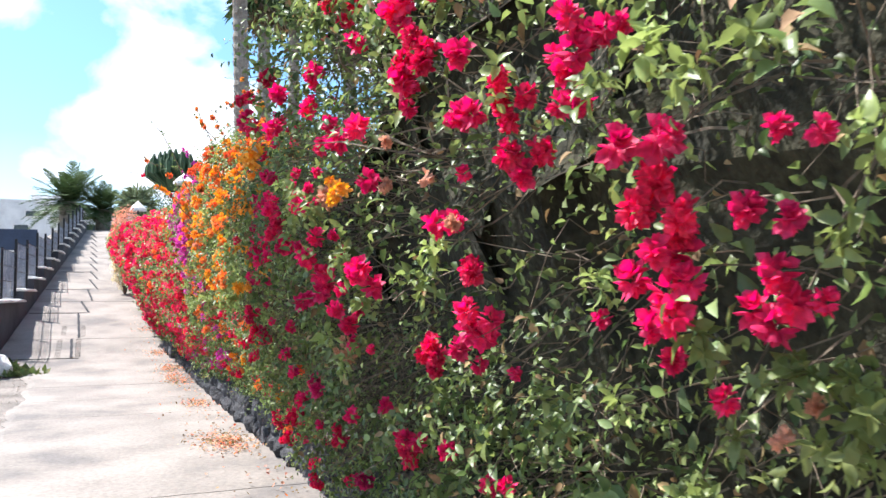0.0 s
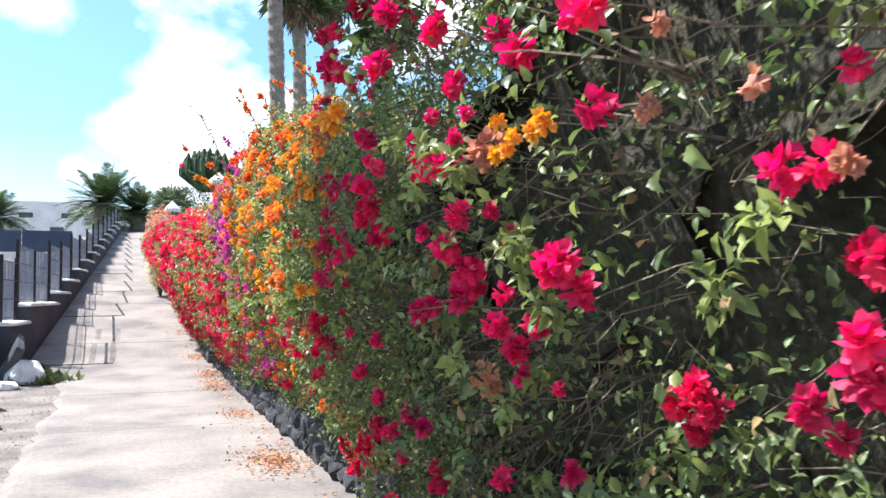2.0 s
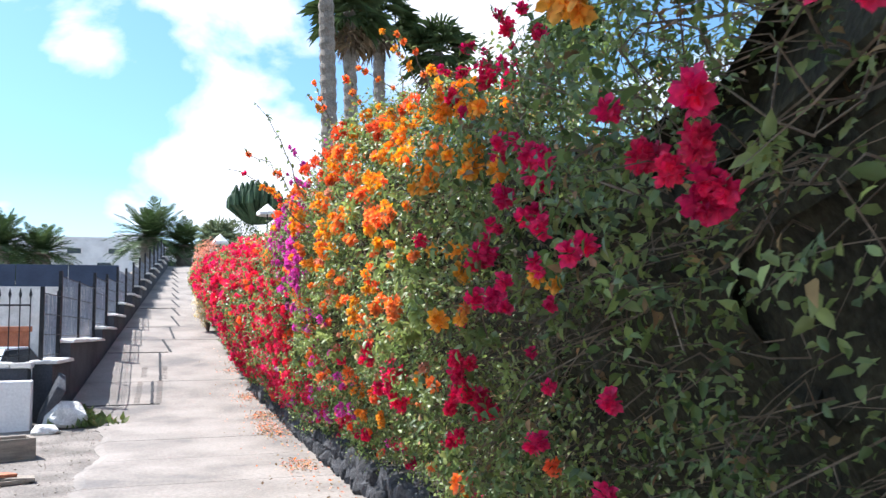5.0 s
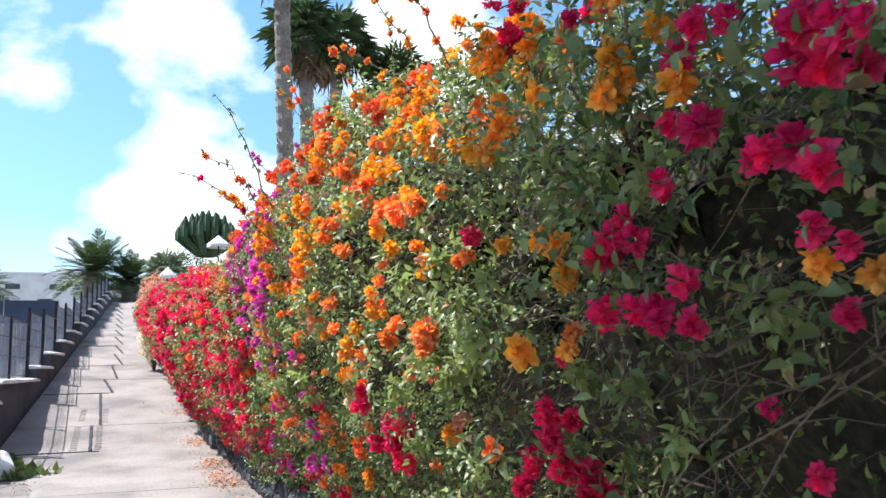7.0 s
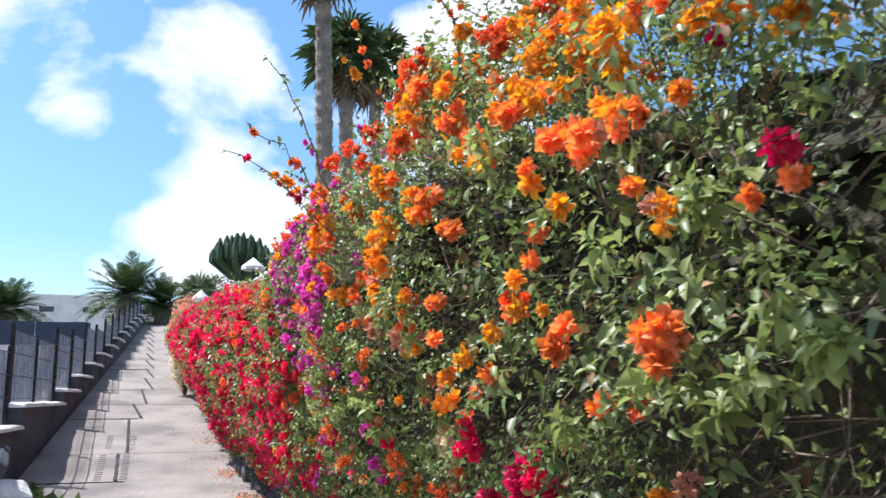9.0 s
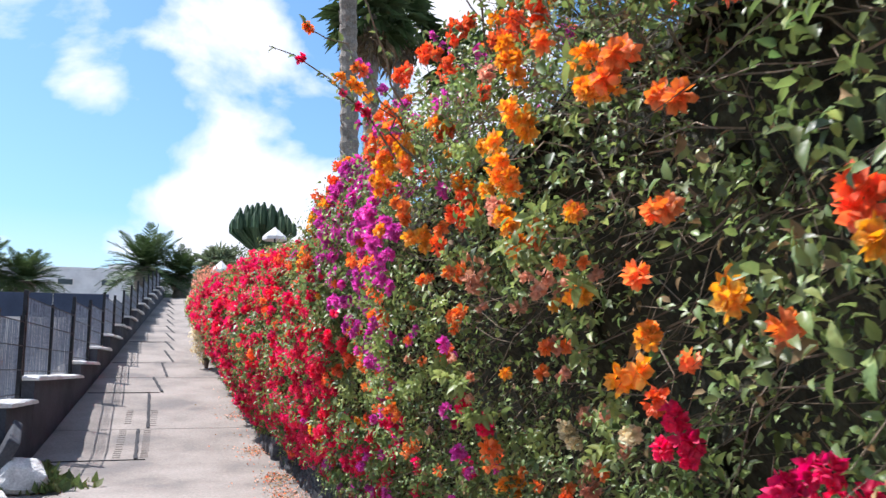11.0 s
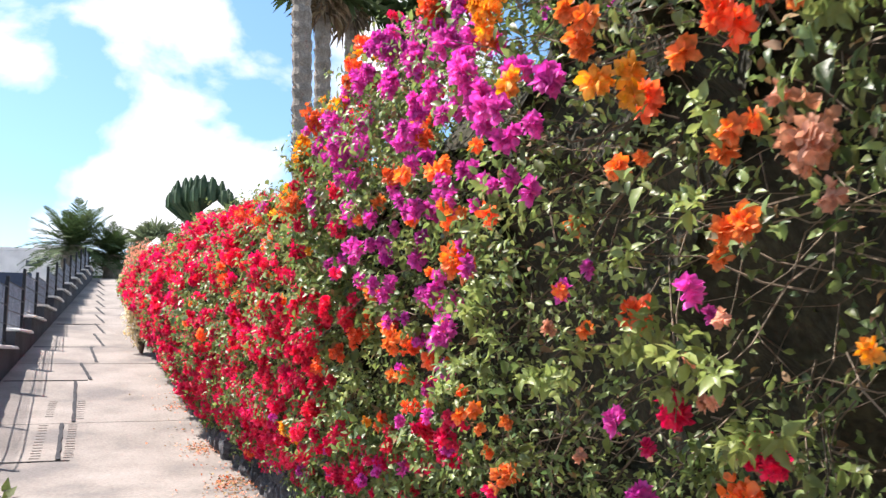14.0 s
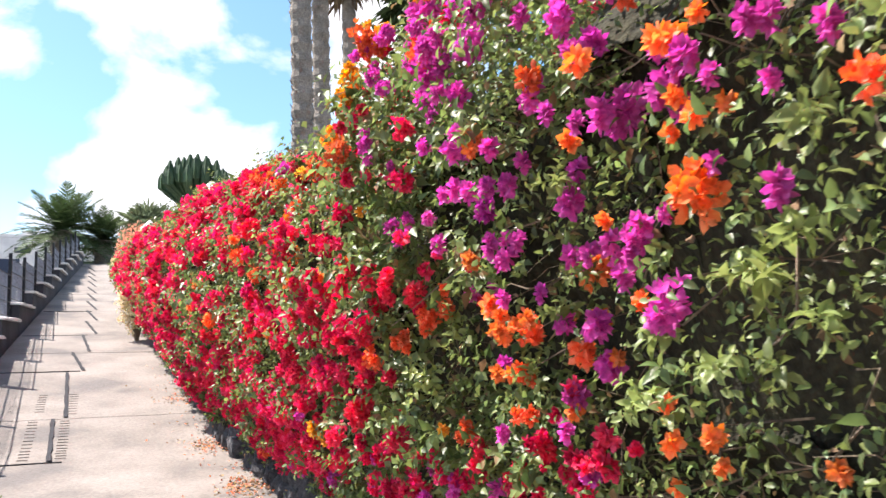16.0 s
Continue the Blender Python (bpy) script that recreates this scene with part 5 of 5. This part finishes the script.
build_fan_palm(4.45, 28.8, 2.1, 12.6, (-0.15, 0.0), 1, size=1.35)
build_fan_palm(5.9, 32.8, 2.6, 10.7, (0.0, 0.0), 2)
build_fan_palm(7.9, 36.8, 3.3, 11.5, (0.0, 0.1), 3, size=1.6)
build_fan_palm(10.2, 36.0, 3.2, 10.0, (0.0, 0.0), 4)
build_fan_palm(15.2, 34.0, 2.9, 11.0, (0.1, 0.0), 5)
build_date_palm(-1.35, 54.5, 5.0, 2.2, 2.6, 11)
build_date_palm(0.45, 55.5, 5.0, 1.9, 2.05, 12)
build_date_palm(-6.2, 48.0, 2.4, 3.3, 1.9, 13)
build_date_palm(-7.9, 47.0, 2.3, 3.6, 2.2, 14)
build_date_palm(-2.0, 6.35, -0.15, 6.9, 1.9, 15, 54, "tall date palm beside the way, shading the hedge")


# ---- plants at the head of the hedge ----
def build_cactus(x, y, z, seed):
    rng = random.Random(seed)
    c = empty("candelabra_cactus", x, y, z, "dark green many-armed candelabra cactus", "cactus")
    for i in range(36):
        a, r = i * 2.4, 1.4 * math.sqrt(i / 46)
        bx, by = r * math.cos(a), r * math.sin(a)
        h = 1.85 * math.sqrt(1 - (r / 1.6) ** 2) + rng.uniform(-0.12, 0.1)
        bm = bmesh.new()
        n = 9
        rings = []
        for k in range(n + 1):
            s = k / n
            cx, cy = bx * (0.25 + 0.75 * min(1, s * 1.8)), by * (0.25 + 0.75 * min(1, s * 1.8))
            rr = 0.15 * (1.0 if k < n - 1 else 0.75 if k == n - 1 else 0.25)
            rings.append([bm.verts.new((cx + rr * (1 if j % 2 else 0.62) * math.cos(j * math.tau / 10), cy + rr * (1 if j % 2 else 0.62) * math.sin(j * math.tau / 10), 0.2 + h * s)) for j in range(10)])
        for p, q in zip(rings, rings[1:]):
            for j in range(10):
                bm.faces.new((p[j], p[(j + 1) % 10], q[(j + 1) % 10], q[j]))
        bm.faces.new(rings[-1])
        part("arm", bm, "cactus", c)


def build_yucca(x, y, z, h, size, seed):
    rng = random.Random(seed)
    p = empty("fan_palm_shrub", x, y, z, "low grey-green fan palm shrub at the hedge's end", "palm shrub")
    top = palm_trunk(p, h, 0.18, 0.14, (0, 0), 4, rng)
    bm = bmesh.new()
    for i in range(40):
        a = i * 2.4
        e = 1.35 - 1.9 * i / 40
        fan_leaf(bm, top, Vector((math.cos(a) * math.cos(e), math.sin(a) * math.cos(e), math.sin(e))), size * rng.uniform(0.8, 1.15), 0.12, rng, 11)
    part("crown", bm, "greyfrond", p, "grey-green fan-shaped fronds")["kind"] = "stuff"


def build_shrub(x, y, z, rx, rz, mat, label, seed, n=2600, size=0.09):
    rng = np.random.default_rng(seed)
    s = empty("shrub", x, y, z, label, "shrub")
    bm = bmesh.new()
    for i in range(9):
        a = i * 2.4
        tube(bm, [Vector((0, 0, 0)), Vector((math.cos(a) * rx * 0.3, math.sin(a) * rx * 0.3, rz * 0.6)), Vector((math.cos(a) * rx * 0.75, math.sin(a) * rx * 0.75, rz * 1.3))], [0.03, 0.02, 0.008], 5)
    part("stem_growth", bm, "twig", s)["kind"] = "stuff"
    d = rng.normal(size=(n, 3))
    d /= np.linalg.norm(d, axis=1, keepdims=True)
    r = np.array([0.72 + 0.35 * noise.noise(Vector(v) * 2.2 + Vector((seed, 0, 0))) for v in d]) * (0.75 + 0.3 * rng.random(n))
    P = d * r[:, None] * np.array([rx, rx, rz]) + np.array([0, 0, rz])
    P[:, 2] = np.maximum(P[:, 2], 0.02)
    flat, faces = scatter(P, rng.normal(size=(n, 3)) + d, d + np.array([0, 0, 0.6]), rng.uniform(0.7, 1.3, n) * size, "small_leaf")
    mesh_from("foliage", flat, faces, mat, s)


build_cactus(3.25, 40.0, 5.9, 1)
build_yucca(1.75, 41.0, 4.0, 1.8, 0.95, 2)
build_shrub(1.15, 35.5, 2.5, 0.75, 1.3, "peach", "dusty pink flowering shrub at the hedge's upper end", 5)
build_shrub(0.93, 29.4, 1.5, 0.5, 1.15, "cream", "cream flowering shrub at the hedge's upper end", 6)
build_shrub(-11.6, 58.0, 0.6, 4.4, 4.3, "frond", "large dark green tree behind the yard wall", 9, 7000, 0.34)
build_shrub(2.6, 43.0, 4.6, 1.4, 1.2, "frond", "dark green shrub behind the hedge", 7)
build_shrub(1.3, 57.0, 5.0, 0.7, 0.5, "frond", "dark green bush at the crest", 8, 900)


# ---- low wall end, return fence and loose things beside the way ----
def build_return():
    w = empty("return_wall", -3.2, 18.7, -0.1, "short rubble return wall with a white stone cap", "wall")
    rng = random.Random(9)
    bm = bmesh.new()
    block(bm, pose(-0.6, 0, 0.5), 2.9, 0.3, 1.1, 0.03, 0.02)
    part("core", bm, "render", w)
    for i in range(9):
        bm = bmesh.new()
        block(bm, pose(-1.9 + i * 0.33, 0, 1.11 + rng.uniform(-0.01, 0.01), 0, rng.uniform(-2, 2), rng.uniform(-4, 4)), 0.325, 0.42, 0.09, 0.02, 0.012)
        part("cap_stone", bm, "cap", w, "rough white stone")
    f = empty("iron_railing", -3.0, 18.7, 1.06, "dark iron railing with spear-tipped bars on the return wall", "railing")
    for z in (0.1, 0.95):
        bm = bmesh.new()
        block(bm, pose(-0.5, 0, z), 2.3, 0.03, 0.03, 0.004)
        part("rail", bm, "post", f)
    for i in range(15):
        x = -1.6 + i * 0.16
        bm = bmesh.new()
        tube(bm, [Vector((x, 0, 0)), Vector((x, 0, 1.05)), Vector((x, 0, 1.08)), Vector((x, 0, 1.13)), Vector((x, 0, 1.24))], [0.011, 0.011, 0.016, 0.03, 0.003], 6)
        part("bar", bm, "post", f)
    b = empty("white_block_wall", -3.0, 18.25, -0.1, "low white painted block wall beside the way", "wall")
    bm = bmesh.new()
    block(bm, pose(-0.1, 0, 0.42), 1.75, 0.24, 0.9, 0.025, 0.008)
    part("body", bm, "white", b)
    bm = bmesh.new()
    block(bm, pose(1.02, 0.32, 0.52, 18, 24, 12), 0.14, 0.75, 0.75, 0.03, 0.03)
    part("leaning_slab", bm, "render", b, "broken grey slab leaning on the wall")


def build_rock(x, y, z, s, seed, name="rock", mat="rock", label="angular white rock lying beside the way"):
    bm = bmesh.new()
    bmesh.ops.create_icosphere(bm, subdivisions=3, radius=1)
    for v in bm.verts:
        d = v.co.normalized()
        planes = [Vector((0.9, 0.1, 0.3)), Vector((-0.7, -0.5, 0.4)), Vector((0.1, -0.9, 0.2)), Vector((0.1, 0.2, 1)), Vector((-0.4, 0.8, 0.3)), Vector((0.4, -0.6, 0.7)), Vector((0, 0, -1)), Vector((-0.9, 0.2, 0.1)), Vector((0.5, 0.8, 0.1))]
        r = min(0.8 / max(0.05, d.dot(p.normalized())) for p in planes if d.dot(p.normalized()) > 0.05)
        r = min(r, 1.15)
        v.co = d * r * (1 + 0.06 * noise.noise(d * 3 + Vector((seed, 0, 0))))
        v.co.x *= s[0]
        v.co.y *= s[1]
        v.co.z *= s[2]
    ob = part(name, bm, mat)
    ob.location = (x, y, z)
    tagged(ob, label, "rock")


def build_trough(x, y, z, rz, label, ln=1.3):
    t = empty("planter_trough", x, y, z, label, "planter")
    t.rotation_euler = (0, 0, radians(rz))
    for sx, sy, px, py in ((ln, 0.05, 0, -0.2), (ln, 0.05, 0, 0.2), (0.05, 0.35, -ln / 2 + 0.025, 0), (0.05, 0.35, ln / 2 - 0.025, 0)):
        bm = bmesh.new()
        block(bm, pose(px, py, 0.15), sx, sy, 0.3, 0.008, 0.004)
        part("side_wall", bm, "timber", t)
    bm = bmesh.new()
    block(bm, pose(0, 0, 0.08), ln - 0.11, 0.34, 0.12, 0.01)
    part("filling", bm, "soil", t)


def build_boards(x, y, z):
    for i, (dx, dy, dz, rz, ry, mat) in enumerate(((0, 0, 0.03, 25, 0, "timber"), (0.05, 0.1, 0.075, 12, 4, "timber"), (-0.1, -0.05, 0.12, 38, 3, "tile"))):
        bm = bmesh.new()
        block(bm, pose(0, 0, 0), 0.9, 0.22, 0.04, 0.006, 0.006)
        o = part("loose_board", bm, mat)
        o.matrix_world = pose(x + dx, y + dy, z + dz, 0, ry, rz)
        tagged(o, "reddish loose board on top of a small pile" if mat == "tile" else "weathered grey loose board in a small pile", "board", "loose boards beside the way")


def build_tuft(x, y, z, r, n, seed):
    rng = np.random.default_rng(seed)
    P = np.column_stack([x + rng.normal(size=n) * r, y + rng.normal(size=n) * r, np.full(n, z - 0.01)])
    D = np.column_stack([rng.normal(size=n) * 0.5, rng.normal(size=n) * 0.5, rng.uniform(0.6, 1.4, n)])
    flat, faces = scatter(P, D, rng.normal(size=(n, 3)), rng.uniform(0.07, 0.22, n), "small_leaf")
    tv = flat
    tagged(mesh_from("weed_tuft", tv, faces, "weed", None), "dry green weeds growing at the wall's foot", "weeds", kind="stuff")


def build_gravel():
    rng = np.random.default_rng(4)
    n = 500
    X, Y = -1.05 - abs(rng.normal(size=n)) * 0.8, rng.uniform(8, 19, n)
    P = np.column_stack([X, Y, [ramp_z(v) + 0.0 for v in Y]])
    octa = np.array([(1, 0, 0), (-1, 0, 0), (0, 1, 0), (0, -1, 0), (0, 0, 0.7), (0, 0, -0.5)])
    s = rng.uniform(0.004, 0.016, n)
    jit = rng.uniform(0.6, 1.3, (n, 6, 3))
    V = P[:, None, :] + octa[None] * jit * s[:, None, None]
    base = np.arange(n) * 6
    F = [np.concatenate([base[:, None] + np.array(f)[None] for f in ((0, 2, 4), (2, 1, 4), (1, 3, 4), (3, 0, 4), (2, 0, 5), (1, 2, 5), (3, 1, 5), (0, 3, 5))])]
    tagged(mesh_from("loose_gravel", V.reshape(-1, 3), F, "timber", None), "grey-brown gravel scattered over the soil verge", "gravel", kind="stuff")


build_return()
build_rock(-1.72, 18.35, 0.2, (0.36, 0.3, 0.26), 2)
build_rock(-1.95, 17.75, 0.02, (0.22, 0.16, 0.1), 5, label="small white rock lying beside the way")
build_trough(-2.45, 15.4, -0.15, 20, "weathered grey planter trough filled with soil")
build_boards(-2.0, 13.3, -0.14)
build_tuft(-1.5, 18.9, 0.03, 0.14, 260, 1)
build_tuft(-1.35, 18.5, 0.0, 0.22, 160, 2)
build_tuft(-1.75, 19.6, 0.08, 0.12, 160, 3)
build_gravel()


# ---- yard and distance ----
def build_screen_wall():
    w = empty("yard_wall", -20, 42, 0, "pale grey yard wall topped by a dark blue screen", "wall")
    bm = bmesh.new()
    block(bm, pose(0.7, 0, 1.6), 34, 0.25, 3.8, 0.02)
    part("base", bm, "cap", w, "pale grey masonry")
    for i in range(17):
        bm = bmesh.new()
        block(bm, pose(-15.3 + 2 * i, -0.03, 3.96), 1.97, 0.06, 0.92, 0.01)
        part("screen_sheet", bm, "bluescreen", w, "dark blue screening")


def build_house(x, y, z, sx, sy, sz, windows, label, balconies=0):
    h = empty("house", x, y, z, label, "house", "white houses on the hill")
    bm = bmesh.new()
    block(bm, pose(0, 0, sz / 2 - 1), sx, sy, sz + 2, 0.04)
    part("wall", bm, "white", h)
    bm = bmesh.new()
    for px, py, lx, ly in ((0, -sy / 2 + 0.1, sx, 0.2), (0, sy / 2 - 0.1, sx, 0.2), (-sx / 2 + 0.1, 0, 0.2, sy - 0.4), (sx / 2 - 0.1, 0, 0.2, sy - 0.4)):
        block(bm, pose(px, py, sz + 0.13), lx, ly, 0.25, 0.02)
    part("parapet", bm, "white", h)
    for wx, wz, ww, wh in windows:
        bm = bmesh.new()
        block(bm, pose(wx, -sy / 2 - 0.012, wz), ww + 0.16, 0.08, wh + 0.16, 0.01)
        fr = part("window_frame", bm, "cap", h)
        bm = bmesh.new()
        block(bm, pose(wx, -sy / 2 - 0.04, wz), ww, 0.05, wh, 0.005)
        part("pane", bm, "glass", fr)
    for i in range(balconies):
        bm = bmesh.new()
        block(bm, pose(0.2, -sy / 2 - 0.55, 0.9 + i * 1.15), sx * 0.8, 1.1, 0.12, 0.02)
        block(bm, pose(0.2, -sy / 2 - 1.05, 1.2 + i * 1.15), sx * 0.8, 0.1, 0.5, 0.02)
        part("balcony", bm, "white", h)


def build_car(x, y, z, rz):
    c = empty("parked_car", x, y, z, "silver-blue car parked in the yard behind the railing", "car")
    c.rotation_euler = (0, 0, radians(rz))
    bm = bmesh.new()
    prof = [(-2.0, 0.3), (-2.05, 0.65), (-1.9, 0.85), (-1.1, 0.92), (-0.4, 1.38), (0.9, 1.42), (1.6, 1.0), (2.0, 0.92), (2.05, 0.5), (1.95, 0.28)]
    rings = []
    for yy, k in ((-0.82, 0.96), (-0.7, 1.0), (0.7, 1.0), (0.82, 0.96)):
        rings.append([bm.verts.new((px * k, yy * (0.86 if pz > 1.2 else 1), 0.28 + (pz - 0.28) * (k if pz < 1.2 else 1))) for px, pz in prof])
    for a, b in zip(rings, rings[1:]):
        for k in range(len(prof)):
            bm.faces.new((a[k], a[(k + 1) % len(prof)], b[(k + 1) % len(prof)], b[k]))
    bm.faces.new(rings[0][::-1])
    bm.faces.new(rings[-1])
    part("body", bm, "paint", c)
    for nm, q in (("windscreen", [(-1.06, -0.62, 0.98), (-1.06, 0.62, 0.98), (-0.44, 0.55, 1.37), (-0.44, -0.55, 1.37)]), ("side_window", [(-0.95, -0.80, 0.98), (1.35, -0.80, 1.02), (0.85, -0.72, 1.36), (-0.38, -0.72, 1.34)]), ("side_window", [(-0.95, 0.80, 0.98), (1.35, 0.80, 1.02), (0.85, 0.72, 1.36), (-0.38, 0.72, 1.34)])):
        ctr = Vector((0.2, 0, 0.7))
        bm = bmesh.new()
        out = [bm.verts.new(Vector(v) + (Vector(v) - ctr).normalized() * 0.02) for v in q]
        inn = [bm.verts.new(Vector(v) - (Vector(v) - ctr).normalized() * 0.02) for v in q]
        bm.faces.new(out)
        for k in range(4):
            bm.faces.new((out[k], out[(k + 1) % 4], inn[(k + 1) % 4], inn[k]))
        part(nm, bm, "glass", c)
    for wx in (-1.25, 1.25):
        for wy in (-0.8, 0.8):
            bm = bmesh.new()
            bmesh.ops.create_cone(bm, cap_ends=True, segments=20, radius1=0.31, radius2=0.31, depth=0.2, matrix=pose(wx, wy, 0.31, 90, 0, 0))
            tyre = part("wheel", bm, "rubber", c)
            bm = bmesh.new()
            bmesh.ops.create_cone(bm, cap_ends=True, segments=16, radius1=0.2, radius2=0.17, depth=0.215, matrix=pose(wx, wy, 0.31, 90, 0, 0))
            part("rim", bm, "paint", tyre)


def build_parasol(x, y, z, r):
    p = empty("parasol", x, y, z, "white garden parasol standing behind the hedge", "parasol", "parasols behind the hedge")
    bm = bmesh.new()
    tube(bm, [Vector((0, 0, 0)), Vector((0, 0, 2.2))], [0.03, 0.03], 8)
    part("pole", bm, "post", p)
    bm = bmesh.new()
    n = 8
    apex, apex2 = bm.verts.new((0, 0, 2.5)), bm.verts.new((0, 0, 2.47))
    ring = [bm.verts.new((r * math.cos(k * math.tau / n), r * math.sin(k * math.tau / n), 2.15)) for k in range(n)]
    ring2 = [bm.verts.new((r * math.cos(k * math.tau / n), r * math.sin(k * math.tau / n), 2.04)) for k in range(n)]
    for k in range(n):
        bm.faces.new((apex, ring[k], ring[(k + 1) % n]))
        bm.faces.new((ring[k], ring2[k], ring2[(k + 1) % n], ring[(k + 1) % n]))
        bm.faces.new((apex2, ring2[(k + 1) % n], ring2[k]))
    part("canopy", bm, "white", p)


build_screen_wall()
build_house(-12.5, 79, 6.0, 18, 8, 2.8, [(5.0, 1.95, 1.0, 0.4), (8.0, 1.95, 1.0, 0.4), (7.2, 0.8, 1.0, 0.5), (1.0, 1.95, 1.0, 0.4), (-3.5, 1.95, 1.0, 0.4), (-6.5, 1.0, 1.2, 1.2)], "long low white house on the hill")
build_house(-3.5, 88, 6.5, 3.6, 5, 3.8, [(-0.5, 1.5, 0.7, 0.6), (-0.5, 2.7, 0.7, 0.6)], "tall white balconied house on the hill", 3)
build_house(1.0, 70, 5.2, 5.0, 4, 2.2, [(-1.2, 1.2, 0.7, 0.5), (0.3, 1.2, 0.7, 0.5)], "white house beyond the crest")
build_house(-22, 95, 5.5, 10, 8, 4.0, [(-2, 2.5, 1, 0.8), (2, 2.5, 1, 0.8)], "white house far up the hill")
build_car(-4.2, 24.6, -0.18, 75)
bm = bmesh.new()
block(bm, pose(0, 0, 0), 9, 0.3, 0.16, 0.02)
block(bm, pose(0, 0, -0.9), 8.9, 0.22, 1.65, 0.02)
_o = part("tiled_garden_wall", bm, "tile")
_o.location = (-8.5, 30.5, 1.68)
tagged(_o, "terracotta-topped garden wall in the yard", "wall")
build_parasol(3.3, 36.0, 3.9, 0.42)
build_parasol(1.73, 39.5, 3.1, 0.35)
